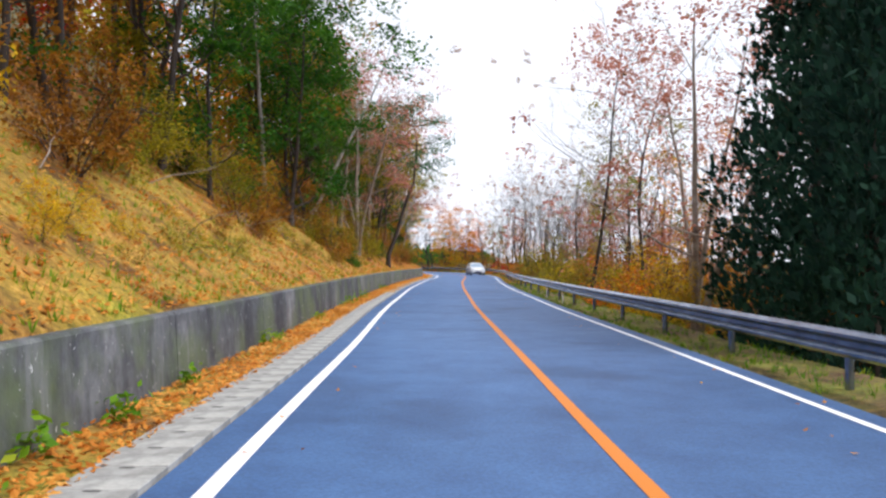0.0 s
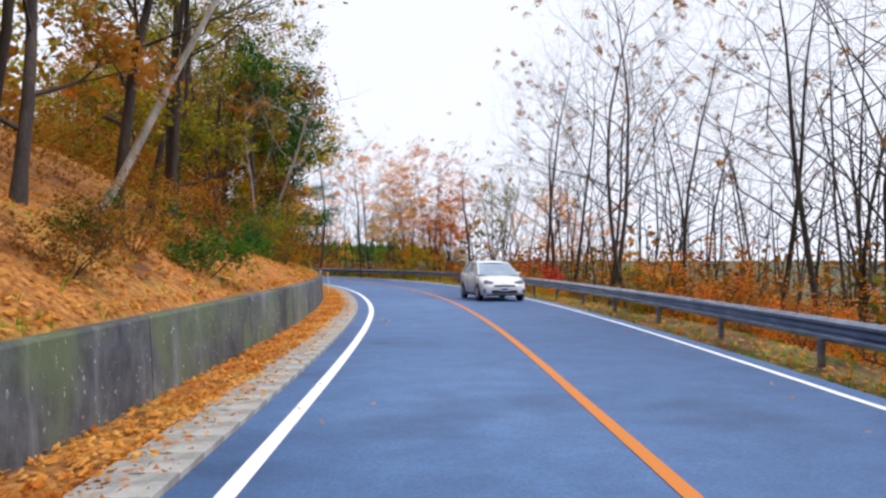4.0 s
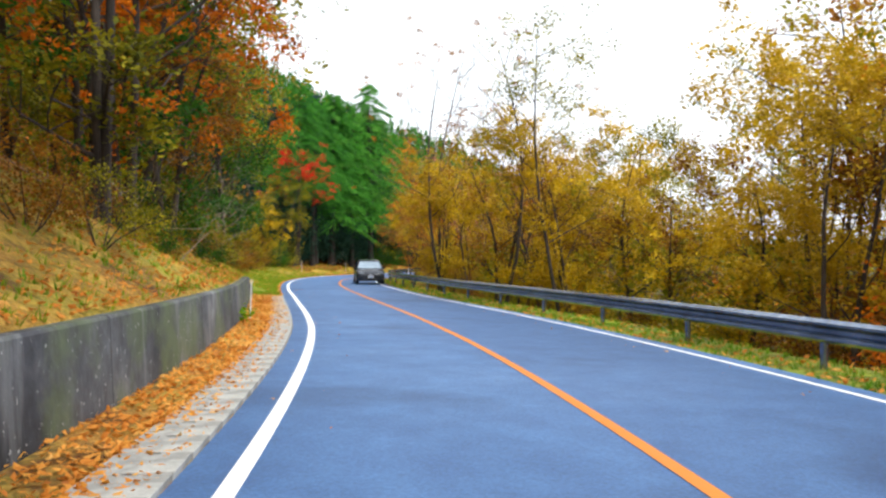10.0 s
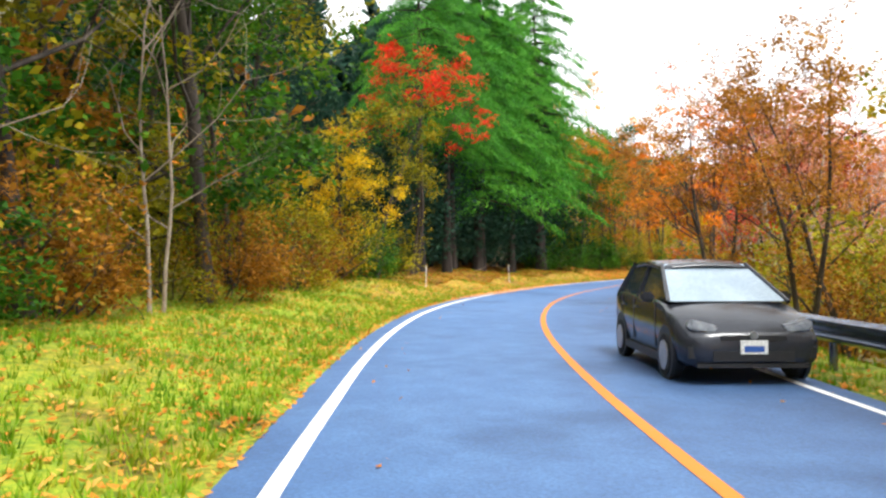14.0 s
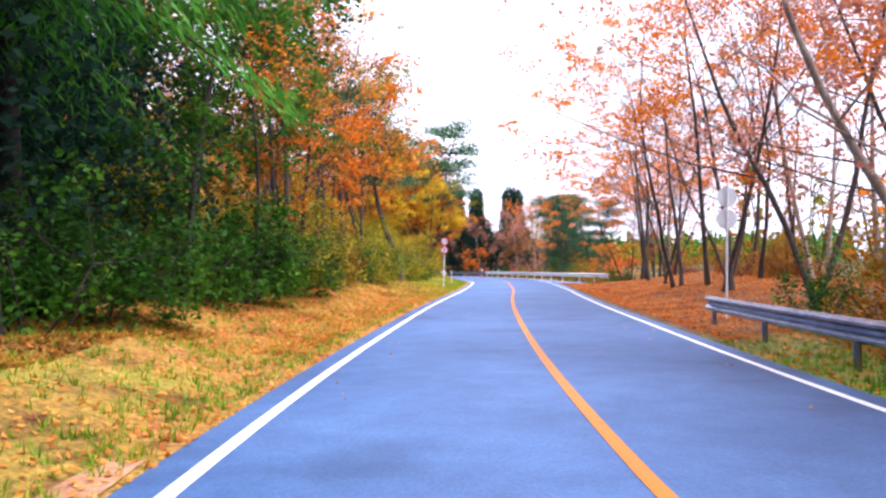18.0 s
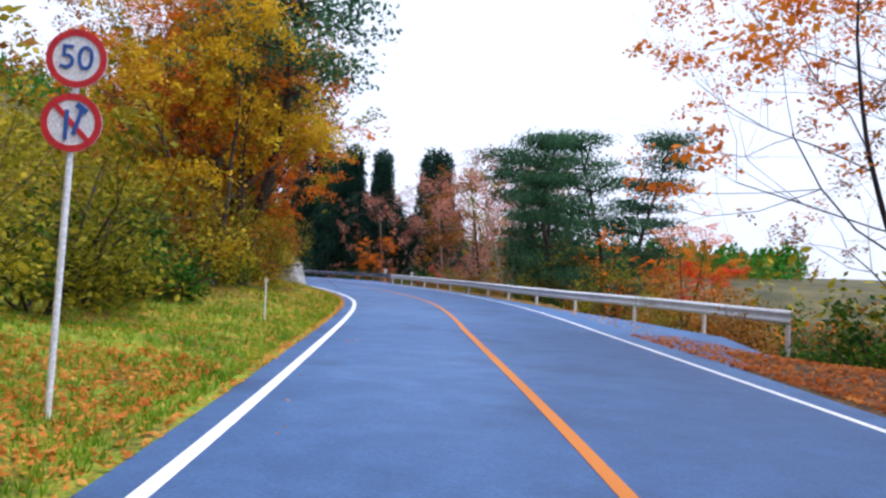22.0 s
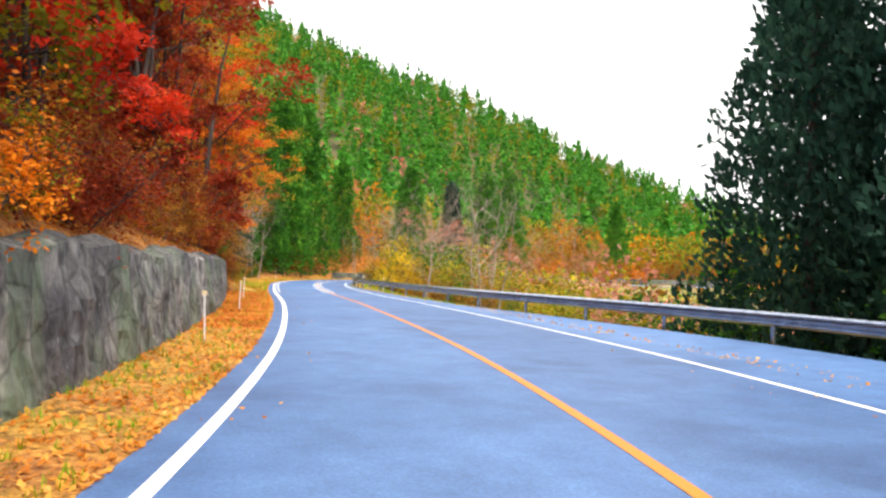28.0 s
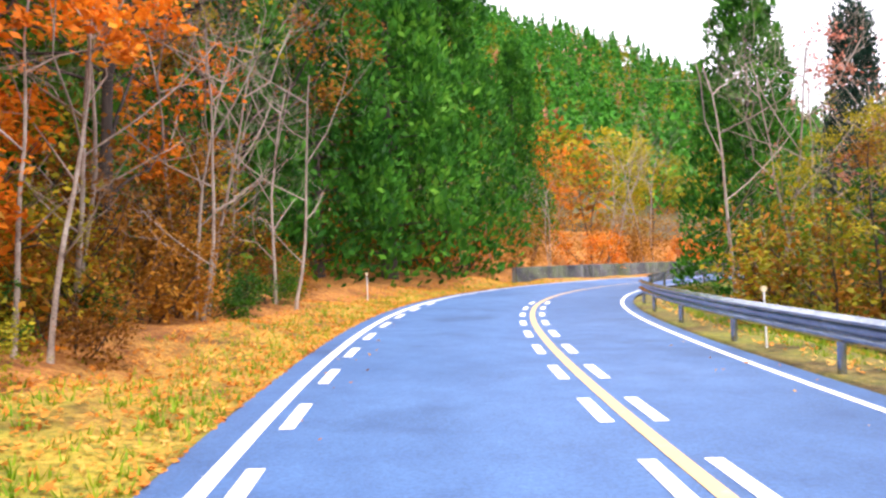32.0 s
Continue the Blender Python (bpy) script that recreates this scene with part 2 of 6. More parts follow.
def rock_face():
    """Rough grey stone: cracks, moss, dark damp patches and pale scars."""
    m, nt, p = nodes_of("mossy_rock_face")
    n1, n2, n3, n4 = noise_node(nt, 0.55, 5), noise_node(nt, 2.6, 6, (1, 1, 0.55), 0.7), noise_node(nt, 0.9, 4, (1, 1, 0.5)), noise_node(nt, 11, 4, (1, 1, 0.45), 0.7)
    base = ramp_node(nt, [(0.32, (0.022, 0.022, 0.027)), (0.44, (0.08, 0.08, 0.085)), (0.56, (0.19, 0.187, 0.183)), (0.7, (0.38, 0.37, 0.355))])
    nt.links.new(n2.outputs[0], base.inputs[0])
    damp = ramp_node(nt, [(0.38, (0.4, 0.4, 0.46)), (0.58, (1.15, 1.13, 1.08))])
    nt.links.new(n1.outputs[0], damp.inputs[0])
    col = mix_rgb(nt, base.outputs[0], damp.outputs[0], 1.0, "MULTIPLY")
    moss = ramp_node(nt, [(0.48, (0, 0, 0)), (0.62, (0.7, 0.7, 0.7))])
    nt.links.new(n3.outputs[0], moss.inputs[0])
    col = mix_rgb(nt, col, (0.1, 0.15, 0.085), moss.outputs[0])
    scar = ramp_node(nt, [(0.66, (0, 0, 0)), (0.71, (0.75, 0.75, 0.75))])
    nt.links.new(n4.outputs[0], scar.inputs[0])
    col = mix_rgb(nt, col, (0.55, 0.54, 0.55), scar.outputs[0])
    tc = nt.nodes.new("ShaderNodeTexCoord")
    vor = nt.nodes.new("ShaderNodeTexVoronoi")
    vor.feature = "DISTANCE_TO_EDGE"
    vor.inputs["Scale"].default_value = 1.7
    warp = mix_rgb(nt, tc.outputs["Object"], n2.outputs["Color"], 0.12)
    nt.links.new(warp, vor.inputs["Vector"])
    crack = ramp_node(nt, [(0.0, (0.3, 0.3, 0.3)), (0.05, (1, 1, 1))])
    nt.links.new(vor.outputs["Distance"], crack.inputs[0])
    nt.links.new(mix_rgb(nt, col, crack.outputs[0], 0.8, "MULTIPLY"), p.inputs["Base Color"])
    p.inputs["Roughness"].default_value = 0.85
    bump(nt, p, n2.outputs[0], 0.9, 0.12)
    return m


def old_concrete():
    """Old dark concrete: damp blotches, moss, pale run-off streaks and specks of lichen."""
    m, nt, p = nodes_of("aged_concrete")
    n1, n2, n3 = noise_node(nt, 0.55, 5, (1, 1, 0.75)), noise_node(nt, 5, 5, (1, 1, 0.75), 0.7), noise_node(nt, 0.8, 4)
    n4, n5 = noise_node(nt, 2.4, 4, (1, 1, 0.12), 0.6), noise_node(nt, 17, 3, (1, 1, 0.7), 0.6)
    base = ramp_node(nt, [(0.3, (0.018, 0.019, 0.025)), (0.44, (0.048, 0.05, 0.06)), (0.58, (0.1, 0.103, 0.112)), (0.72, (0.24, 0.24, 0.25))])
    nt.links.new(n1.outputs[0], base.inputs[0])
    grain = ramp_node(nt, [(0.28, (0.5, 0.5, 0.52)), (0.72, (1.5, 1.5, 1.5))])
    nt.links.new(n2.outputs[0], grain.inputs[0])
    col = mix_rgb(nt, base.outputs[0], grain.outputs[0], 1.0, "MULTIPLY")
    for n, lo, hi, tint, most in ((n3, 0.45, 0.62, (0.11, 0.14, 0.06), 0.75), (n4, 0.56, 0.68, (0.22, 0.225, 0.235), 0.55), (n5, 0.665, 0.7, (0.5, 0.5, 0.5), 0.85)):
        fac = ramp_node(nt, [(lo, (0, 0, 0)), (hi, (most, most, most))])
        nt.links.new(n.outputs[0], fac.inputs[0])
        col = mix_rgb(nt, col, tint, fac.outputs[0])
    nt.links.new(col, p.inputs["Base Color"])
    p.inputs["Roughness"].default_value = 0.85
    bump(nt, p, n2.outputs[0], 0.6, 0.025)
    return m


M = {
    "asphalt": asphalt(),
    "white": paint("white_road_paint", (0.86, 0.87, 0.9), (0.5, 0.53, 0.6)),
    "orange": paint("orange_road_paint", (0.6, 0.185, 0.006), (0.42, 0.2, 0.06)),
    "bank": soil("leafy_bank", [(0.05, 0.018, 0.006), (0.19, 0.068, 0.014), (0.38, 0.155, 0.028), (0.53, 0.3, 0.085)]),
    "verge": soil("earth_verge", [(0.02, 0.014, 0.009), (0.06, 0.038, 0.02), (0.13, 0.08, 0.035), (0.3, 0.17, 0.06)]),
    "cream": paint("cream_road_paint", (0.62, 0.42, 0.2), (0.5, 0.42, 0.34)),
    "forest_floor": surface("forest_floor", [(0.03, 0.03, 0.012), (0.085, 0.075, 0.025), (0.16, 0.12, 0.04)], 0.12, 3.0, 0.95, bumpy=0.6, dist=0.1),
    "dark_stone": rock_face(),
    "concrete": old_concrete(),
    "slab": surface("gutter_concrete", [(0.22, 0.215, 0.2), (0.35, 0.345, 0.33), (0.45, 0.44, 0.41)], 0.8, 9, 0.85),
    "rock": surface("pale_rock", [(0.13, 0.13, 0.13), (0.27, 0.27, 0.26), (0.38, 0.38, 0.37), (0.5, 0.5, 0.48)], 1.1, 22, 0.9, bumpy=0.7, dist=0.03),
    "steel": surface("galvanised_steel", [(0.26, 0.3, 0.38), (0.36, 0.41, 0.5), (0.48, 0.53, 0.6)], 2.5, 30, 0.22, 0.9, bumpy=0.08),
    "dull_steel": surface("weathered_steel", [(0.13, 0.16, 0.22), (0.21, 0.25, 0.33), (0.34, 0.39, 0.47)], 2.0, 30, 0.22, 0.9, bumpy=0.1),
    "white_steel": surface("white_painted_steel", [(0.62, 0.63, 0.66), (0.75, 0.76, 0.78), (0.82, 0.83, 0.84)], 2.0, 30, 0.45, bumpy=0.08),
    "bark": surface("grey_brown_bark", [(0.022, 0.016, 0.014), (0.05, 0.037, 0.03), (0.095, 0.072, 0.06)], 3.0, 30, 0.9, bumpy=0.7, stretch=(1, 1, 0.25), dist=0.03),
    "dark_bark": surface("dark_fir_bark", [(0.012, 0.009, 0.008), (0.028, 0.02, 0.017), (0.055, 0.042, 0.036)], 3.0, 30, 0.95, bumpy=0.7, stretch=(1, 1, 0.25), dist=0.03),
    "pale_bark": surface("pale_bark", [(0.22, 0.2, 0.17), (0.36, 0.33, 0.29), (0.5, 0.47, 0.42)], 4.0, 30, 0.85, bumpy=0.4, stretch=(1, 1, 0.4)),
    "yellow": foliage("yellow_leaves", [(0.20, 0.12, 0.008), (0.50, 0.30, 0.008), (0.76, 0.50, 0.01), (0.66, 0.52, 0.03)]),
    "orange_l": foliage("orange_leaves", [(0.22, 0.05, 0.008), (0.55, 0.14, 0.008), (0.82, 0.24, 0.01), (0.74, 0.34, 0.03)]),
    "gold": foliage("golden_leaves", [(0.16, 0.105, 0.008), (0.42, 0.27, 0.01), (0.68, 0.44, 0.014), (0.6, 0.48, 0.03)]),
    "amber": foliage("amber_leaves", [(0.28, 0.09, 0.008), (0.6, 0.2, 0.01), (0.86, 0.33, 0.012), (0.76, 0.44, 0.03)]),
    "red": foliage("red_leaves", [(0.24, 0.02, 0.01), (0.6, 0.035, 0.015), (0.82, 0.06, 0.02), (0.72, 0.14, 0.03)]),
    "pink": foliage("faded_red_leaves", [(0.22, 0.07, 0.05), (0.46, 0.15, 0.1), (0.62, 0.26, 0.17), (0.56, 0.32, 0.22)]),
    "deep_red": foliage("deep_red_leaves", [(0.06, 0.008, 0.004), (0.18, 0.02, 0.008), (0.36, 0.045, 0.012), (0.5, 0.1, 0.02)]),
    "brown": foliage("brown_leaves", [(0.075, 0.032, 0.008), (0.22, 0.09, 0.012), (0.42, 0.18, 0.018), (0.55, 0.29, 0.035)]),
    "olive": foliage("olive_leaves", [(0.045, 0.055, 0.006), (0.16, 0.16, 0.01), (0.36, 0.31, 0.014), (0.58, 0.44, 0.022)]),
    "green": foliage("green_leaves", [(0.008, 0.03, 0.006), (0.022, 0.085, 0.009), (0.06, 0.18, 0.013), (0.15, 0.28, 0.018)]),
    "conifer": foliage("conifer_needles", [(0.01, 0.055, 0.009), (0.03, 0.15, 0.016), (0.08, 0.3, 0.026), (0.17, 0.43, 0.045)]),
    "cypress": foliage("cypress_sprays", [(0.008, 0.036, 0.007), (0.02, 0.1, 0.011), (0.06, 0.22, 0.018), (0.17, 0.4, 0.035)]),
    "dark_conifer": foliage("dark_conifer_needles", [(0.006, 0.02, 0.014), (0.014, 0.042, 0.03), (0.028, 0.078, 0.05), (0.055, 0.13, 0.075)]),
    "pine": foliage("pine_needles", [(0.01, 0.036, 0.02), (0.026, 0.085, 0.042), (0.065, 0.165, 0.075), (0.14, 0.25, 0.11)]),
    "litter": foliage("fallen_leaves", [(0.28, 0.08, 0.015), (0.6, 0.21, 0.03), (0.8, 0.38, 0.07), (0.82, 0.55, 0.18)]),
    "rust": foliage("rust_red_leaves", [(0.24, 0.05, 0.012), (0.52, 0.13, 0.02), (0.72, 0.25, 0.04), (0.76, 0.4, 0.1)]),
    "grass": foliage("grass_blades", [(0.05, 0.14, 0.008), (0.12, 0.27, 0.012), (0.25, 0.38, 0.016), (0.5, 0.43, 0.045)]),
    "tyre": surface("tyre_rubber", [(0.012, 0.012, 0.013), (0.02, 0.02, 0.021)], 8, 40, 0.85),
    "rim": surface("alloy_rim", [(0.35, 0.36, 0.38), (0.5, 0.5, 0.52)], 8, 40, 0.35, 0.8, bumpy=0.05),
    "car_white": surface("white_car_paint", [(0.74, 0.75, 0.78), (0.8, 0.81, 0.83)], 0.8, 60, 0.22, bumpy=0.0),
    "car_dark": surface("dark_grey_car_paint", [(0.03, 0.033, 0.045), (0.045, 0.05, 0.065)], 0.8, 60, 0.2, 0.3, bumpy=0.0),
    "glass": surface("tinted_glass", [(0.02, 0.03, 0.04), (0.04, 0.055, 0.07)], 0.6, 60, 0.05, bumpy=0.0),
    # the sky's pale reflection is put into the windscreen's base colour
    "screen": surface("windscreen_sky_tint", [(0.24, 0.32, 0.42), (0.4, 0.5, 0.6)], 0.7, 60, 0.06, bumpy=0.0),
    "dirt": surface("roadside_dirt", [(0.3, 0.13, 0.06), (0.46, 0.23, 0.11), (0.56, 0.36, 0.22)], 1.2, 14, 0.95, bumpy=0.4),
    "black": surface("black_plastic", [(0.012, 0.012, 0.014), (0.022, 0.022, 0.025)], 6, 60, 0.5, bumpy=0.05),
    "lamp": surface("headlamp_lens", [(0.2, 0.22, 0.26), (0.42, 0.45, 0.5)], 9, 60, 0.12, bumpy=0.0),
    "plate": surface("number_plate", [(0.75, 0.75, 0.73), (0.82, 0.82, 0.8)], 9, 60, 0.4, bumpy=0.0),
    "sign_white": surface("white_sign_face", [(0.7, 0.72, 0.76), (0.8, 0.81, 0.84)], 5, 60, 0.4, bumpy=0.0),
    "sign_red": surface("red_sign_paint", [(0.5, 0.02, 0.03), (0.62, 0.035, 0.045)], 5, 60, 0.4, bumpy=0.0),
    "sign_blue": surface("blue_sign_paint", [(0.03, 0.09, 0.34), (0.05, 0.13, 0.42)], 5, 60, 0.4, bumpy=0.0),
    "reflector": surface("reflector", [(0.65, 0.5, 0.28), (0.8, 0.66, 0.4)], 20, 60, 0.3, bumpy=0.0),
    "twig": surface("pale_twigs", [(0.2, 0.15, 0.12), (0.32, 0.25, 0.2), (0.42, 0.36, 0.3)], 4, 30, 0.9),
}

# ---- mesh helpers ----
def mesh_of(name, verts, faces, mats, smooth=False):
    me = bpy.data.meshes.new(name)
    verts, faces = np.asarray(verts, np.float32), np.asarray(faces, np.int32)
    n, k = faces.shape
    me.vertices.add(len(verts))
    me.vertices.foreach_set("co", verts.ravel())
    me.loops.add(n * k)
    me.loops.foreach_set("vertex_index", faces.ravel())
    me.polygons.add(n)
    me.polygons.foreach_set("loop_start", np.arange(0, n * k, k, dtype=np.int32))
    me.polygons.foreach_set("use_smooth", np.full(n, smooth))
    me.materials.append(mats)
    me.update(calc_edges=True)
    me.validate()
    return me


def piece(name, me, parent=None, label="", m=None):
    ob = new(name, me)
    if parent is not None:
        ob.parent = parent
    if m is not None:
        ob.matrix_basis = m
    if label:
        ob["label"] = label
    return ob


def part(name, bm, material, parent=None, label=""):
    me = bpy.data.meshes.new(name)
    bm.to_mesh(me)
    bm.free()
    me.materials.append(material)
    return piece(name, me, parent, label)


# ---- the road's alignment ----
STEP = 0.5
_n = int(ROAD_END / STEP) + 1
_s = np.arange(_n) * STEP
_h = np.radians(np.interp(_s, np.arange(len(HEADINGS)) * 10.0, HEADINGS))
_ker = np.ones(21) / 21
_h = np.convolve(np.r_[[_h[0]] * 10, _h, [_h[-1]] * 10], _ker, "valid")
SPX = START[0] + np.r_[0, np.cumsum(-np.sin((_h[1:] + _h[:-1]) / 2) * STEP)]
SPY = START[1] + np.r_[0, np.cumsum(np.cos((_h[1:] + _h[:-1]) / 2) * STEP)]


def at(s, o, z=0.0):
    """The place s metres along the road, o metres to the right of its spine."""
    s, o = np.asarray(s, float), np.asarray(o, float)
    x, y, h = np.interp(s, _s, SPX), np.interp(s, _s, SPY), np.interp(s, _s, _h)
    past, before = np.maximum(s - _s[-1], 0), np.minimum(s, 0)
    x, y = x - np.sin(h) * (past + before), y + np.cos(h) * (past + before)
    return np.stack([x + np.cos(h) * o, y + np.sin(h) * o, np.broadcast_to(z, np.broadcast(s, o).shape)], -1)


def heading(s):
    return float(np.degrees(np.interp(s, _s, _h)))


def line(which, s):
    return np.interp(s, np.arange(len(OFFSETS[0])) * 15.0, OFFSETS[which])


def place(s, o, z=0.0, turn=0.0):
    x, y, _ = at(s, o)
    return pose(float(x), float(y), float(z), 0, 0, heading(s) + turn)


def road_of(x, y):
    """For places x, y: metres along the road and to the right of its spine."""
    k = slice(0, None, 4)
    px, py, ss, hh = SPX[k], SPY[k], _s[k], _h[k]
    x, y = np.asarray(x, float), np.asarray(y, float)
    bs, bo = np.empty(x.shape), np.empty(x.shape)
    for a in range(0, len(x), 4000):
        d = (x[a:a + 4000, None] - px) ** 2 + (y[a:a + 4000, None] - py) ** 2
        i = d.argmin(1)
        dx, dy = x[a:a + 4000] - px[i], y[a:a + 4000] - py[i]
        along = -np.sin(hh[i]) * dx + np.cos(hh[i]) * dy
        off = np.cos(hh[i]) * dx + np.sin(hh[i]) * dy
        end = (i == 0) | (i == len(px) - 1)
        bs[a:a + 4000] = ss[i] + along
        bo[a:a + 4000] = np.where(end, off, np.sign(off) * np.sqrt(d[np.arange(len(i)), i]))
    return bs, bo


WALL_A = (-40.0, WALL_A_END)    # low concrete wall
WALL_B = (WALL_B_START, WALL_B_END)   # tall stone wall
WALL_A_D = 1.65
WALL_A_H, WALL_B_H = 0.92, 1.86


def wall_b_out(s):
    return np.interp(s, [318, 345, 362, 372, 388, WALL_B[1]], [1.4, 1.65, 1.7, 2.0, 2.2, 2.75])


def wall_height(s):
    a = np.interp(s, [WALL_A[0], 0, 150, WALL_A[1] - 8, WALL_A[1]], [WALL_A_H, WALL_A_H, WALL_A_H + 0.05, WALL_A_H, 0.55])
    return a


# the far ridge: a point on it and its direction
RIDGE, RIDGE_WAY = (-487.0, 588.0), (0.764, 0.645)


def lump(x, y, size):
    return np.sin(x / size * 1.3 + 1.7 * np.sin(y / size * 0.7)) * 0.5 + np.sin(y / size * 1.1 + 2.3 * np.sin(x / size * 0.5)) * 0.5


def level(s, o, x, y):
    """Height of the ground at the place x, y, which lies s along and o beside the road."""
    s, o, x, y = (np.asarray(v, float) for v in (s, o, x, y))
    d = line(0, s) - o
    e = o - line(2, s)
    m = np.interp(s, [0, 70, 84, 135, 150, WALL_A[1] - 4, WALL_A[1] + 6, 300, WALL_B[0], WALL_B[0] + 8, WALL_B[1] - 4, WALL_B[1] + 6, 470, 500, 530],
                  [0.72, 0.72, 0.36, 0.36, 0.62, 0.5, 0.14, 0.16, 0.3, 0.6, 0.6, 0.12, 0.15, 0.05, 0.0])
    back = np.interp(s, [0, 70, 90, 150, 178, 196, 260, 300, 325, 400, 420, 470, 500, 530], [0.7, 0.7, 0.5, 0.6, 0.45, 0.12, 0.15, 0.3, 0.55, 0.5, 0.3, 0.4, 0.1, 0.0])
    in_a = (s < WALL_A[1])
    in_b = (s > WALL_B[0]) & (s < WALL_B[1])
    dw = np.where(in_a, WALL_A_D + 0.2, np.where(in_b, wall_b_out(s) + 0.5, 0.9))
    hw = np.where(in_a, wall_height(s), np.where(in_b, WALL_B_H, 0.05))
    a = np.maximum(d - dw, 0)
    left = np.where(d < dw + 0.001, 0.035 * np.clip(d - 0.3, 0, 1), hw + m * np.minimum(a, 5) + back * np.clip(a - 5, 0, 45) + np.interp(s, [470, 510], [0.25, 0.0]) * np.clip(a - 50, 0, 80))
    left = left + np.where(d > dw, (0.14 * lump(x, y, 1.9) + 0.06 * lump(y, x, 0.8)) * np.clip(a, 0, 1.5), 0)
    mound = np.interp(s, [246, 256, 290, 299], [0, 1, 1, 0])
    drop = np.interp(s, [0, 180, 240, 310, 400, 430], [0.5, 0.45, 0.25, 0.45, 0.4, 0.25])
    down = -0.02 - drop * np.clip(e - 1.9, 0, 26)
    up = 0.03 + 0.10 * np.clip(e - 1, 0, 8) - 0.3 * np.clip(e - 9, 0, 30)
    right = down * (1 - mound) + up * mound + 0.1 * lump(x, y, 2.3) * np.clip(e - 1.5, 0, 1.5)
    z = np.where(d > 0, left, np.where(e > 0, right, 0.0))
    # the mountain beyond the end of the road
    along = (x - RIDGE[0]) * RIDGE_WAY[0] + (y - RIDGE[1]) * RIDGE_WAY[1]
    across = (x - RIDGE[0]) * RIDGE_WAY[1] - (y - RIDGE[1]) * RIDGE_WAY[0]
    ridge = np.interp(along, [-700, -400, -150, -60, 0, 95, 172, 215, 250, 330, 500], [260, 230, 168, 131, 107, 65, 33, 17, 2, -20, -30]) + 2.5 * lump(x, y, 34)
    hill = ridge - 0.33 * np.abs(across)
    clear = np.clip((np.maximum(d, e) - 12) / 30, 0, 1)
    return np.where(clear > 0, np.maximum(z, np.minimum(hill, z + 260 * clear)), z)

# ---- ground, banks, road ----
def far_axis(c):
    near = np.arange(-250, 251, 4.0)
    out = 250 + np.cumsum(6 * 1.28 ** np.arange(1, 24))
    return c + np.r_[-out[::-1], near, out]


gx, gy = np.meshgrid(far_axis(-90.0), far_axis(200.0), indexing="ij")
gs, go = road_of(gx.ravel(), gy.ravel())
gz = level(gs, go, gx.ravel(), gy.ravel())
tuck = np.clip((np.maximum(line(0, gs) - go, go - line(2, gs)) - 8.5) / 5, 0, 1)
gz = (gz - 0.08) * tuck - 1.8 * (1 - tuck)
nx, ny = gx.shape
idx = np.arange(nx * ny).reshape(nx, ny)
quads = np.stack([idx[:-1, :-1], idx[1:, :-1], idx[1:, 1:], idx[:-1, 1:]], -1).reshape(-1, 4)
ground_me = mesh_of("ground", np.stack([gx.ravel(), gy.ravel(), gz], 1), quads, M["forest_floor"], True)
ga = ground_me.attributes.new("grass", "FLOAT", "POINT")
ga.data.foreach_set("value", np.full(nx * ny, 0.25, np.float32))
tagged(new("ground", ground_me), "leaf-covered forest floor rising to wooded hills", "ground", kind="structure")


def grassiness(s, d, right):
    if right:
        return np.interp(s, [0, 60, 85, 100, 140, 170, 246, 254, 292, 305, 370, 400, 460], [0.25, 0.2, 0.1, 0.2, 0.35, 0.8, 0.75, -0.3, -0.3, 0.1, 0.1, 0.25, 0.3])
    near = np.interp(s, [0, 60, 95, 118, 138, 172, 182, 208, 224, 246, 268, 290, 308, 324, 390, 405, 412, 420, 430, 470],
                     [0.4, 0.1, -0.1, 0.4, 0.15, 0.5, 1.05, 0.85, 0.3, 0.3, 0.15, 1.0, 0.6, 0.2, 0.1, 0.15, 0.8, 0.8, 0.35, 0.2])
    return near - 0.05 * np.clip(d - 5, 0, 8) - np.where(s > 400, 0.3, 0.0) * np.clip(d - 1.8, 0, 4) - np.where((s > 322) & (s < 412) & (d > 2.4), 0.6, 0.0)


def bank(name, right, label):
    ss = np.arange(-30, ROAD_END, 1.0)
    ds = np.r_[0.0, 0.3, 0.8, 1.3, np.arange(1.6, 3.31, 0.1), np.arange(3.6, 8, 0.6), np.arange(8, 15.1, 1.0)]
    S, Dd = np.meshgrid(ss, ds, indexing="ij")
    base = line(2, S) if right else line(0, S)
    O = base + Dd + 0.3 if right else base - Dd - 0.08
    p = at(S.ravel(), O.ravel())
    z = level(S.ravel(), O.ravel(), p[:, 0], p[:, 1]) - np.where(Dd.ravel() < 0.1, 0.05, 0)
    p[:, 2] = z
    a, b = S.shape
    i = np.arange(a * b).reshape(a, b)
    q = np.stack([i[:-1, :-1], i[1:, :-1], i[1:, 1:], i[:-1, 1:]], -1).reshape(-1, 4)
    me = mesh_of(name, p, q if right else q[:, ::-1], M["verge" if right else "bank"], True)
    at_ = me.attributes.new("grass", "FLOAT", "POINT")
    at_.data.foreach_set("value", grassiness(S.ravel(), Dd.ravel(), right).astype(np.float32))
    return tagged(new(name, me), label, "bank", kind="structure")


bank("bank_left", False, "uphill roadside bank with fallen leaves and grass")
bank("bank_right", True, "downhill verge with grass and fallen leaves")


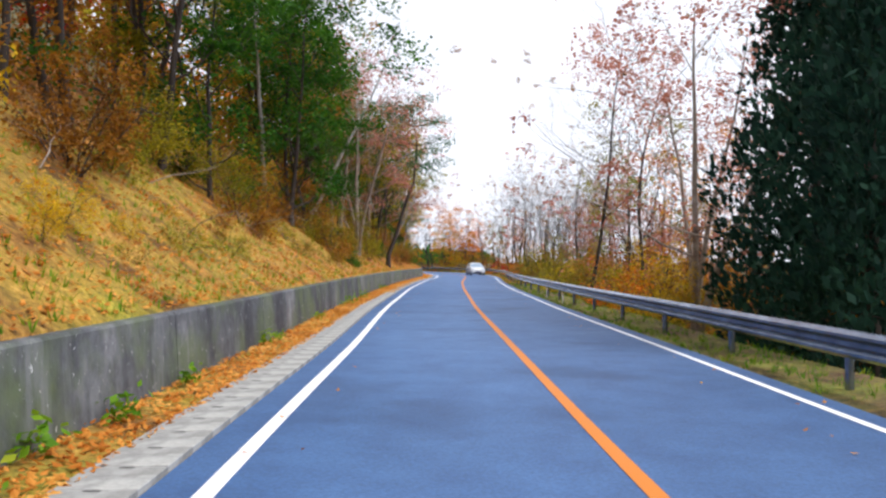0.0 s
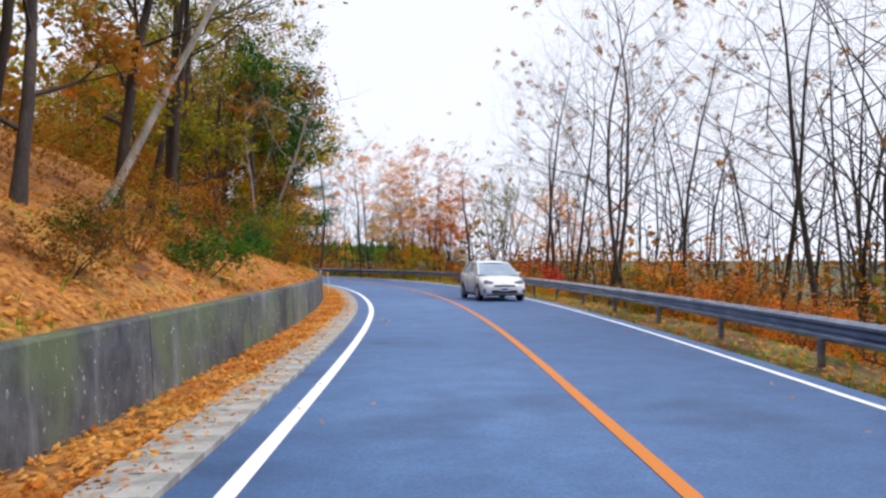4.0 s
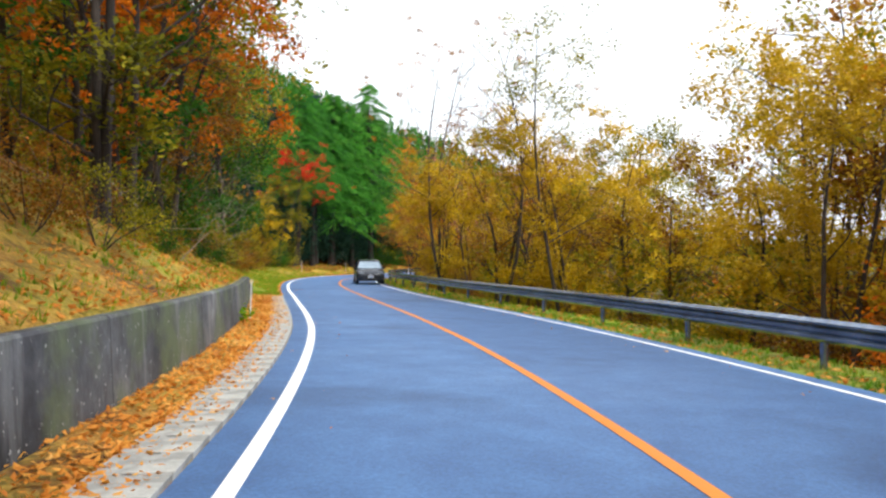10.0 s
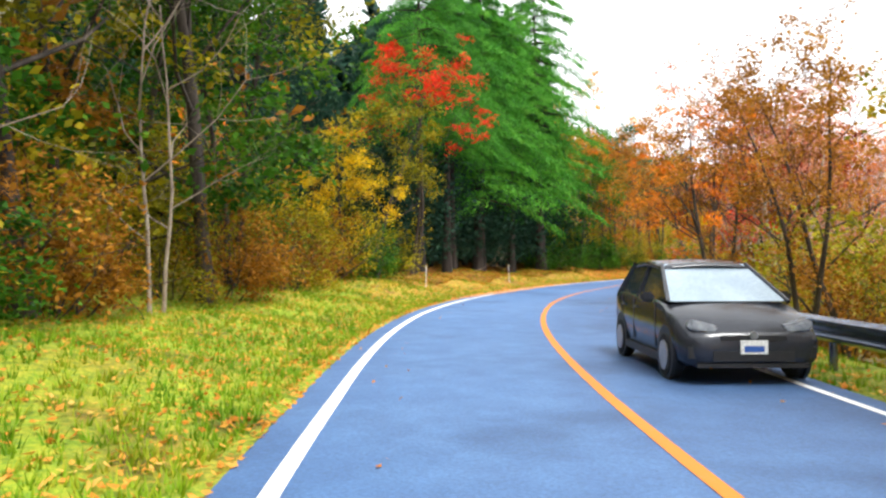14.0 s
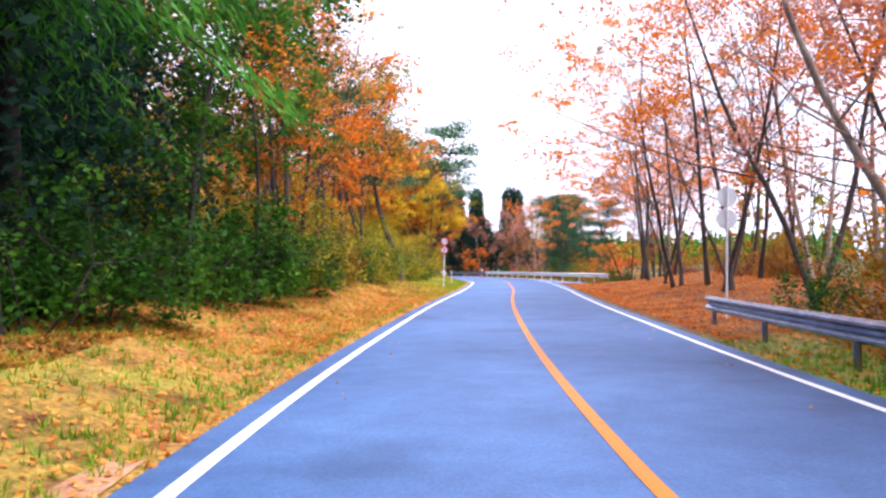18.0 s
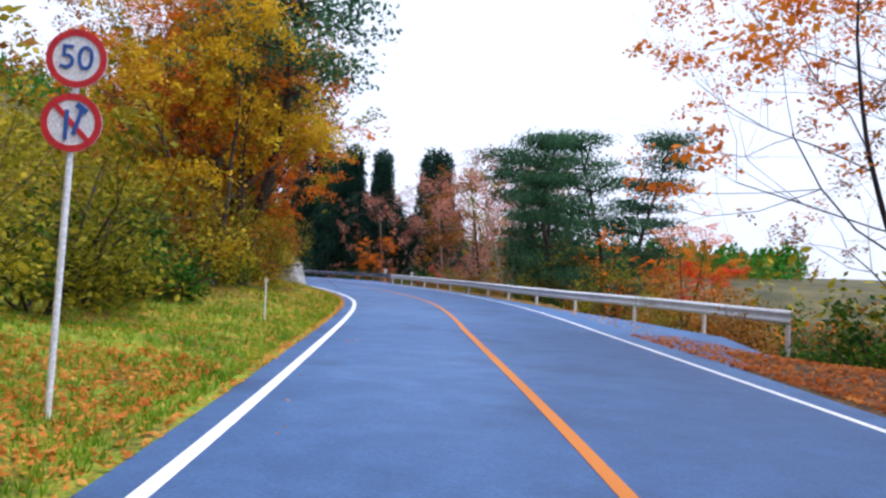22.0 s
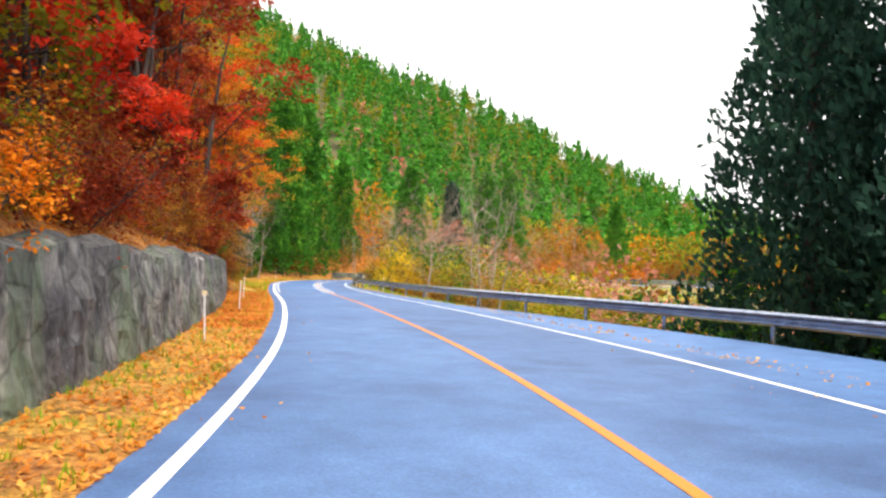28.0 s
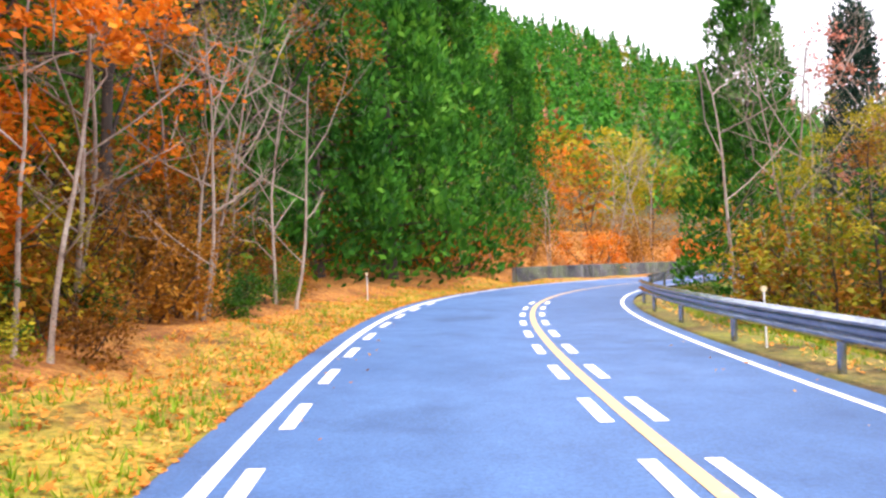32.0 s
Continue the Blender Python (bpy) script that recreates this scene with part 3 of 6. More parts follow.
def ribbon(name, s0, s1, left, right, z, mat, step=1.0, thick=0.0):
    """A strip along the road between two offsets (functions of s)."""
    ss = np.arange(s0, s1 + 1e-6, step)
    k = 23 if thick else 2
    rows = []
    for f in np.linspace(0, 1, k):
        rows.append(at(ss, left(ss) * (1 - f) + right(ss) * f, z))
    v = np.stack(rows, 1)
    n = len(ss)
    i = np.arange(n * k).reshape(n, k)
    q = np.stack([i[:-1, :-1], i[:-1, 1:], i[1:, 1:], i[1:, :-1]], -1).reshape(-1, 4)
    return mesh_of(name, v.reshape(-1, 3), q, mat, True)


L0, LC, LR = (lambda s: line(0, s)), (lambda s: line(1, s)), (lambda s: line(2, s))
PAVED_R = lambda s: LR(s) + np.interp(s, [0, 286, 300, 312, 320, 332, 345, 355, 370, 378, 388, 394, 400, 414, 424, 434], [0.35, 0.35, 3.0, 1.3, 0.7, 0.7, 1.8, 4.0, 4.4, 4.0, 2.6, 1.6, 1.4, 1.15, 0.5, 0.35])
PAVED_L = lambda s: L0(s) - 0.42
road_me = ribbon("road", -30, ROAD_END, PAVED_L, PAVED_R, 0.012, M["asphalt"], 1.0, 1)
# tone: pale wheel tracks in the used lane, darker over the other lane
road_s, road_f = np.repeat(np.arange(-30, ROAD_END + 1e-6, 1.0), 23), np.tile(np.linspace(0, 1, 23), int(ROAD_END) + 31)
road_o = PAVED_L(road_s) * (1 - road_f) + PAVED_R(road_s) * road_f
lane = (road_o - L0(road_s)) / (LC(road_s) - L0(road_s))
lane_tone_v = np.interp(lane, [-0.2, 0.05, 0.25, 0.5, 0.75, 1.0, 1.3, 1.9, 2.06, 2.16, 2.6], [0.35, 0.45, 0.62, 0.55, 0.62, 0.42, 0.34, 0.2, 0.28, 0.9, 1.0])
road_me.attributes.new("lane_tone", "FLOAT", "POINT").data.foreach_set("value", lane_tone_v.astype(np.float32))
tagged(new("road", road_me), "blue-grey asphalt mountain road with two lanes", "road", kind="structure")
for nm, f, mt, s0, s1, w, lab in (
        ("edge_line", L0, "white", -30, ROAD_END, 0.072, "white painted edge line of the road"),
        ("edge_line", LR, "white", -30, ROAD_END, 0.052, "white painted edge line of the road"),
        ("centre_line", LC, "orange", -30, DASH_START, 0.068, "orange painted centre line of the road"),
        ("centre_line", LC, "cream", DASH_START + 0.02, ROAD_END, 0.068, "worn pale centre line of the road")):
    tagged(new(nm, ribbon(nm, s0, s1, lambda s: f(s) - w, lambda s: f(s) + w, 0.018, M[mt])), lab, "road marking", kind="structure")


def dirt_patch():
    """Soil washed over the edge of the road on the inside of the bend."""
    ss = np.arange(217, 241, 0.25)
    swell = np.interp(ss, [217, 223, 231, 240.8], [0.0, 0.8, 0.7, 0.0]) + (0.06 * np.sin(ss * 2.3) + 0.04 * np.sin(ss * 7.1) + 0.03 * np.sin(ss * 11.7)) * np.interp(ss, [217, 220, 236, 241], [0, 1, 1, 0])
    inner = at(ss, line(0, ss) - 0.55 + swell, 0.022)
    outer = at(ss, line(0, ss) - 0.9, 0.03)
    v = np.stack([outer, inner], 1).reshape(-1, 3)
    i = np.arange(len(ss) - 1) * 2
    q = np.stack([i, i + 1, i + 3, i + 2], 1)
    tagged(new("dirt_patch", mesh_of("dirt_patch", v, q, M["dirt"], True)), "brown soil washed over the edge of the asphalt", "soil", kind="structure")


dirt_patch()

# ---- trees ----
def tube(segs, sides=0):
    """Tapered tubes for branches: rows of start, end, two radii. Thin ones get three sides."""
    if not sides:
        big, thin = [s for s in segs if s[2] > 0.05], [s for s in segs if s[2] <= 0.05]
        if not big or not thin:
            return tube(segs, 6 if big else 3)
        (va, fa), (vb, fb) = tube(big, 6), tube(thin, 3)
        return np.r_[va, vb], np.r_[fa, fb + len(va)]
    p0, p1 = np.array([s[0] for s in segs]), np.array([s[1] for s in segs])
    r0, r1 = np.array([s[2] for s in segs]), np.array([s[3] for s in segs])
    w = p1 - p0
    w /= np.linalg.norm(w, axis=1, keepdims=True) + 1e-9
    u = np.cross(w, np.where(np.abs(w[:, 2:3]) > 0.9, [[1.0, 0, 0]], [[0, 0, 1.0]]))
    u /= np.linalg.norm(u, axis=1, keepdims=True) + 1e-9
    v = np.cross(w, u)
    a = np.arange(sides) * 2 * np.pi / sides
    ring = u[:, None] * np.cos(a)[None, :, None] + v[:, None] * np.sin(a)[None, :, None]
    verts = np.concatenate([p0[:, None] + ring * r0[:, None, None], p1[:, None] + ring * r1[:, None, None]], 1).reshape(-1, 3)
    k = np.arange(len(segs))[:, None] * 2 * sides
    i, j = np.arange(sides), (np.arange(sides) + 1) % sides
    faces = np.stack([k + i, k + j, k + j + sides, k + i + sides], -1).reshape(-1, 4)
    return verts, faces


def stem(pts, radii, sides=8):
    """One connected, tapered tube through the points, flared at the foot."""
    pts, radii = np.array(pts, float), np.array(radii, float)
    radii[0] *= 1.45
    way = np.gradient(pts, axis=0)
    way /= np.linalg.norm(way, axis=1, keepdims=True) + 1e-9
    u = np.cross(way, [[0.0, 1.0, 0.0]])
    u /= np.linalg.norm(u, axis=1, keepdims=True) + 1e-9
    v = np.cross(way, u)
    a = np.arange(sides) * 2 * np.pi / sides
    ring = pts[:, None] + (u[:, None] * np.cos(a)[None, :, None] + v[:, None] * np.sin(a)[None, :, None]) * radii[:, None, None]
    i = np.arange(len(pts) * sides).reshape(len(pts), sides)
    j = np.roll(i, -1, axis=1)
    return ring.reshape(-1, 3), np.stack([i[:-1], j[:-1], j[1:], i[1:]], -1).reshape(-1, 4)


def unit(v):
    return v / (np.linalg.norm(v) + 1e-9)


def grow(rng, p, way, length, r, depth, segs, tips, lift=0.12, bend=0.22, kids=(2, 3), keep=0.62):
    """A limb that bends and forks; its twigs' ends are gathered in tips."""
    n = 3 if depth > 0 else 2
    for k in range(n):
        way = unit(way + rng.normal(0, bend, 3) * np.array([1, 1, 0.7]) + np.array([0, 0, lift]))
        q = p + way * length / n
        r1 = r * (0.80 if depth > 0 else 0.62)
        segs.append((p, q, r, r1))
        p, r = q, r1
        if depth > 0 and k > 0:
            for _ in range(rng.integers(*kids)):
                side = unit(way * rng.uniform(0.5, 1.0) + rng.normal(0, 0.62, 3))
                grow(rng, p, side, length * keep * rng.uniform(0.75, 1.15), r * 0.6, depth - 1, segs, tips, lift, bend, kids, keep)
    tips.append(p)


def sprays(rng, tips, count, radius, size, layer=0.3, per=30, share=0.6, droop=0.25):
    """Leaves in flat, ragged sprays that sit on some of the twigs' ends and leave gaps between."""
    chosen = tips[rng.random(len(tips)) < share]
    if len(chosen) < 3:
        chosen = tips
    n = max(1, count // per)
    c = chosen[rng.integers(0, len(chosen), n)] + rng.normal(0, 1, (n, 3)) * np.array([0.4, 0.4, 0.25]) * radius
    big = radius * rng.uniform(0.55, 1.35, (n, 1, 1))
    az, rr = rng.uniform(0, 2 * np.pi, (n, per)), np.sqrt(rng.uniform(0, 1, (n, per)))
    long = rng.uniform(0.55, 1.0, (n, 1))
    turn = rng.uniform(0, 2 * np.pi, (n, 1))
    x, y = rr * np.cos(az), rr * np.sin(az) * long
    x, y = x * np.cos(turn) - y * np.sin(turn), x * np.sin(turn) + y * np.cos(turn)
    tilt = rng.normal(0, 0.28, (n, 2, 1))
    z = tilt[:, 0] * x + tilt[:, 1] * y - droop * rr ** 2 + rng.normal(0, layer, (n, per))
    p = (c[:, None] + np.stack([x, y, z], -1) * big).reshape(-1, 3)
    m = len(p)
    nrm = np.repeat(np.concatenate([-tilt[:, :, 0], np.ones((n, 1))], 1), per, 0) + rng.normal(0, 0.55, (m, 3))
    nrm /= np.linalg.norm(nrm, axis=1, keepdims=True)
    a = np.cross(nrm, rng.normal(0, 1, (m, 3)))
    a /= np.linalg.norm(a, axis=1, keepdims=True) + 1e-9
    b = np.cross(nrm, a)
    k = size * rng.uniform(0.55, 1.4, (m, 1))
    v = np.stack([p - a * k, p + b * k * 0.6 + a * k * 0.1, p + a * k, p - b * k * 0.6 + a * k * 0.1], 1).reshape(-1, 3)
    return v, np.arange(m * 4).reshape(-1, 4)


def leaves(rng, centres, count, spread, size, flat=0.5, droop=0.0, flatten=0.75):
    """Small leaf-shaped quads scattered about the centres."""
    c = centres[rng.integers(0, len(centres), count)]
    p = c + np.clip(rng.normal(0, 1, (count, 3)), -1.7, 1.7) * np.array([spread, spread, spread * flatten])
    nrm = rng.normal(0, 1, (count, 3))
    nrm[:, 2] = np.abs(nrm[:, 2]) + flat
    nrm /= np.linalg.norm(nrm, axis=1, keepdims=True)
    a = np.cross(nrm, rng.normal(0, 1, (count, 3)))
    a /= np.linalg.norm(a, axis=1, keepdims=True) + 1e-9
    a[:, 2] -= droop
    b = np.cross(nrm, a)
    s = size * rng.uniform(0.6, 1.4, (count, 1))
    v = np.stack([p - a * s, p + b * s * 0.55 + a * s * 0.1, p + a * s, p - b * s * 0.55 + a * s * 0.1], 1).reshape(-1, 3)
    return v, np.arange(count * 4).reshape(-1, 4)


def tree_parts(name, trunks, limbs, bark, verts_c, faces_c, leaf, label, category):
    root = new(name)
    for pts, radii in trunks:
        piece("trunk", mesh_of("trunk", *stem(pts, radii), M[bark], True), root)
    if limbs:
        tagged(piece("branchwork", mesh_of("branchwork", *tube(limbs), M[bark], True), root), kind="stuff")
    if verts_c is not None:
        tagged(piece("crown", mesh_of("crown", verts_c, faces_c, M[leaf]), root), kind="stuff")
    return tagged(root, label, category)


def broadleaf(seed, leaf, label, high=9.0, r=0.16, count=2000, size=0.14, bark="bark", stems=1, first=0.3, lean=0.12, spread=0.27, depth=2, limbs=9, wide=0.34, layer=0.32, share=0.6, name="tree"):
    rng = np.random.default_rng(seed)
    r *= 0.78
    segs, tips, trunks = [], [], []
    for _ in range(stems):
        way = unit(np.array([rng.normal(0, lean), rng.normal(0, lean), 1.0]))
        p, rr = np.array([rng.normal(0, 0.15) * (stems > 1), rng.normal(0, 0.15) * (stems > 1), -0.35]), r
        pts, radii = [p], [rr]
        n = 9
        for k in range(n):
            way = unit(way + rng.normal(0, 0.06, 3) + np.array([0, 0, 0.05]))
            q = p + way * high / n * rng.uniform(0.9, 1.1)
            r1 = max(r * (1 - (k + 1) / (n + 0.6)) ** 0.8, 0.015)
            p, rr = q, r1
            pts.append(p)
            radii.append(rr)
        tips.append(p)
        trunks.append((pts, radii))
        for k in range(max(2, limbs // stems)):
            f = first + (0.97 - first) * (k + rng.uniform(0, 1)) / max(2, limbs // stems)
            i = min(int(f * n), n - 1)
            b = pts[i] + (pts[i + 1] - pts[i]) * (f * n - i)
            az = k * 2.4 + rng.uniform(-0.6, 0.6)
            out = unit(np.array([math.cos(az), math.sin(az), rng.uniform(0.25, 0.9)]))
            low = 0.45 if b[2] < 2.0 else 1.0
            grow(rng, b, out, low * high * wide * (1.15 - 0.65 * f) * rng.uniform(0.8, 1.2), max(r * (1 - f) * 0.55, 0.018), depth, segs, tips)
    tips = np.array(tips)
    tips = tips[(tips[:, 2] > 1.7) | (np.hypot(tips[:, 0], tips[:, 1]) < 1.4)]
    cv, cf = sprays(rng, tips, int(count * 1.5), 1.6 * spread * high / 9, size * 0.84, layer, share=share) if count else (None, None)
    return tree_parts(name, trunks, segs, bark, cv, cf, leaf, label, "tree")


def shrub(seed, leaf, label, high=2.2, count=900, size=0.1, bark="bark", wide=1.0, name="shrub"):
    rng = np.random.default_rng(seed)
    segs, tips = [], []
    for k in range(7):
        az = k * 0.9 + rng.uniform(-0.3, 0.3)
        out = unit(np.array([math.cos(az) * wide * 0.7, math.sin(az) * wide * 0.7, rng.uniform(0.6, 1.3)]))
        grow(rng, np.array([rng.normal(0, 0.12), rng.normal(0, 0.12), -0.15]), out, high * rng.uniform(0.6, 0.95), 0.03, 1, segs, tips, 0.05, 0.25)
    tips = np.array(tips)
    reach = np.hypot(tips[:, 0], tips[:, 1])[:, None]
    tips[:, :2] *= np.minimum(1.0, 0.55 * high / (reach + 1e-6))
    low = tips * np.array([1, 1, 0.55])
    cv, cf = sprays(rng, np.r_[tips, low], count, high * 0.2, size, 0.4, share=0.8)
    return tree_parts(name, [], segs, bark, cv, cf, leaf, label, "shrub")


def conifer(seed, leaf, label, high=15.0, wide=3.4, first=0.12, boughs=90, sprays_=30, droop=0.55, size=0.3, r=0.24, point=1.0, bark="dark_bark"):
    """A trunk with rings of boughs that hang with sprays."""
    rng = np.random.default_rng(seed)
    segs = []
    top = np.array([rng.normal(0, 0.2), rng.normal(0, 0.2), high])
    trunk = [(top * a + [0, 0, -0.4 * (a == 0)], r * (1 - a * 0.95)) for a in np.linspace(0, 1, 9)]
    V, centre = [], []
    for k in range(boughs):
        f = first + (1 - first) * (k + rng.uniform(0, 1)) / boughs
        reach = wide * ((1 - f) ** point * 0.95 + 0.06) * rng.uniform(0.75, 1.12)
        az = k * 2.4 + rng.uniform(-0.4, 0.4)
        u = np.array([math.cos(az), math.sin(az), 0])
        base = top * f
        m = max(8, int(sprays_ * (reach / wide + 0.25)))
        t = np.sort(rng.uniform(0.15, 1.0, m))
        rise = rng.uniform(-0.05, 0.25)
        p = base + u * (t * reach)[:, None]
        p[:, 2] += reach * (rise * t - droop * 0.55 * t ** 2)
        q1 = base + u * reach * 0.55 + [0, 0, reach * (rise * 0.55 - droop * 0.17)]
        segs.append((base, q1, 0.035 + 0.01 * reach, 0.02))
        segs.append((q1, p[-1], 0.02, 0.008))
        side = np.array([-u[1], u[0], 0])
        p = p + side * (rng.normal(0, 0.16, m) * reach * (1.1 - 0.5 * t))[:, None] + rng.normal(0, 0.07, (m, 3))
        ax = u * 0.5 + side * rng.normal(0, 0.6, m)[:, None] + np.array([0, 0, -1.0]) * (droop * rng.uniform(0.4, 1.3, m))[:, None]
        ax /= np.linalg.norm(ax, axis=1, keepdims=True)
        b = np.cross(ax, rng.normal(0, 1, (m, 3)))
        b /= np.linalg.norm(b, axis=1, keepdims=True)
        s = size * rng.uniform(0.6, 1.35, (m, 1))
        V.append(np.stack([p - ax * s * 0.2, p + ax * s * 0.6 + b * s * 0.14, p + ax * s * 1.5, p + ax * s * 0.6 - b * s * 0.14], 1).reshape(-1, 3))
    V = np.concatenate(V)
    return tree_parts("conifer", [tuple(zip(*trunk))], segs, bark, V, np.arange(len(V)).reshape(-1, 4), leaf, label, "tree")


def pine(seed, label, high=10.0, r=0.2, pads=22, first=0.45, count=10000, size=0.075, wide=0.3):
    """A crooked trunk with flat pads of needles at the ends of level limbs."""
    rng = np.random.default_rng(seed)
    segs, pts, pad = [], [], []
    p, way = np.array([0, 0, -0.4]), np.array([0, 0, 1.0])
    line_, radii = [p], [r]
    n = 9
    for k in range(n):
        way = unit(way + rng.normal(0, 0.12, 3) + [0, 0, 0.1])
        q = p + way * high / n
        p = q
        pts.append(q)
        line_.append(q)
        radii.append(r * (1 - (k + 1) / (n + 1)))
    pad.append(p)
    for k in range(pads):
        f = first + (1 - first) * k / pads
        b = pts[min(int(f * n), n - 1)]
        az = k * 2.4 + rng.uniform(-0.5, 0.5)
        reach = high * wide * (1.15 - f * 0.75) * rng.uniform(0.7, 1.2)
        out = np.array([math.cos(az), math.sin(az), rng.uniform(0.0, 0.3)])
        m1 = b + out * reach * 0.5
        e = b + out * reach + [0, 0, 0.25]
        segs += [(b, m1, 0.05, 0.035), (m1, e, 0.035, 0.012)]
        pad += [e, b + out * reach * 0.72 + rng.normal(0, 0.25, 3)]
    cv, cf = leaves(rng, np.array(pad), count, 0.5 * high / 10, size, flat=0.1, flatten=0.3)
    return tree_parts("pine", [(line_, radii)], segs, "bark", cv, cf, "pine", label, "tree")


# one model of each kind; the copies stand along the road
KINDS = {}


def column(seed, leaf, label, high=18.0, wide=3.2, first=0.04, lumps=66, per=160, size=0.17, r=0.3, blunt=0.55):
    """A dense conifer built of rounded lumps of upright sprays."""
    rng = np.random.default_rng(seed)
    segs = []
    trunk = [((0, 0, high * k / 8 - 0.4 * (k == 0)), r * (1 - k / 8.4)) for k in range(9)]
    V = []
    for k in range(lumps):
        f = first + (0.98 - first) * (k + rng.uniform(0, 1)) / lumps
        reach = wide * (1 - f) ** blunt * min(1.0, (f - first) / 0.12 + 0.6) * rng.uniform(0.6, 1.2)
        az = k * 2.4 + rng.uniform(-0.5, 0.5)
        rl = wide * 0.36 * (1.2 - 0.6 * f) * rng.uniform(0.7, 1.35)
        c = np.array([math.cos(az) * max(reach - rl * 0.6, 0), math.sin(az) * max(reach - rl * 0.6, 0), f * high])
        segs.append((np.array([0, 0, f * high - 0.3]), c, 0.05, 0.02))
        n = rng.normal(0, 1, (per, 3)) + np.array([math.cos(az) * 0.7, math.sin(az) * 0.7, 0.45])
        n /= np.linalg.norm(n, axis=1, keepdims=True)
        p = c + n * rl * rng.uniform(0.7, 1.05, (per, 1)) * np.array([1, 1, 1.2])
        a = n * 0.55 + rng.normal(0, 0.35, (per, 3)) + np.array([0, 0, 0.55])
        a /= np.linalg.norm(a, axis=1, keepdims=True)
        b = np.cross(a, rng.normal(0, 1, (per, 3)))
        b /= np.linalg.norm(b, axis=1, keepdims=True) + 1e-9
        s = size * rng.uniform(0.6, 1.35, (per, 1))
        V.append(np.stack([p - a * s, p + b * s * 0.5, p + a * s, p - b * s * 0.5], 1).reshape(-1, 3))
    V = np.concatenate(V)
    return tree_parts("conifer", [tuple(zip(*trunk))], segs, "bark", V, np.arange(len(V)).reshape(-1, 4), leaf, label, "tree")



def model(key, ob):
    KINDS.setdefault(key, []).append([ob, False])


for k in range(3):
    model("olive", broadleaf(10 + k, "olive", "olive-green tree with a loose leafy crown", 9.5, 0.15, 5460, 0.076, stems=1 + k % 2, first=0.16, limbs=12))
    model("yellow", broadleaf(20 + k, "yellow", "tree in bright yellow autumn leaf", 7.5, 0.12, 5200, 0.068, stems=1 + k % 2, first=0.12, limbs=12))
    model("orange", broadleaf(30 + k, "orange_l", "maple in orange autumn leaf", 8.5, 0.14, 4940, 0.072, stems=2, first=0.2, limbs=12, layer=0.16, name="maple"))
    model("brown", broadleaf(40 + k, "brown", "tree with withered brown leaves", 9.0, 0.14, 4420, 0.072, stems=1 + k % 2, first=0.14, limbs=12))
    model("bare", broadleaf(50 + k, "brown", "tall nearly bare tree with dark branches", 12.5, 0.125, 420, 0.06, first=0.3, depth=3, limbs=13, wide=0.34, spread=0.09, name="bare_tree"))
    model("thin", broadleaf(60 + k, "olive", "slender tree with thinning olive leaves", 11.0, 0.1, 2210, 0.076, first=0.3, depth=2, limbs=11, wide=0.26))
    model("thin_orange", broadleaf(65 + k, "amber", "slender tree with thinning orange leaves", 11.0, 0.1, 2600, 0.076, first=0.3, depth=2, limbs=11, wide=0.28))
    model("shrub_olive", shrub(80 + k, "olive", "dense olive-green roadside shrub", 2.6, 2850, 0.052))
    model("shrub_yellow", shrub(84 + k, "yellow", "roadside shrub with yellow leaves", 2.4, 2850, 0.052))
    model("shrub_orange", shrub(88 + k, "orange_l", "low shrub with orange leaves", 2.2, 2850, 0.052))
    model("shrub_brown", shrub(92 + k, "brown", "brown withered undergrowth shrub", 2.2, 2850, 0.052, name="withered_shrub"))
    model("shrub_green", shrub(96 + k, "green", "green evergreen undergrowth shrub", 1.9, 2850, 0.052, name="evergreen_shrub"))
    model("fir", conifer(100 + k, "conifer", "large green fir with drooping boughs", 19, 6.0, 0.24, 95, 480, 0.85, 0.17, r=0.3, point=0.55))
    model("cedar", column(110 + k, "dark_conifer", "tall dark cedar with a dense crown", 19, 4.6, 0.05, 80, 150, blunt=1.05))
    model("cypress", column(104 + k, "cypress", "tall bright green cypress with a lumpy dense crown", 21, 3.9, 0.02, 110, 150, 0.19, blunt=0.5))
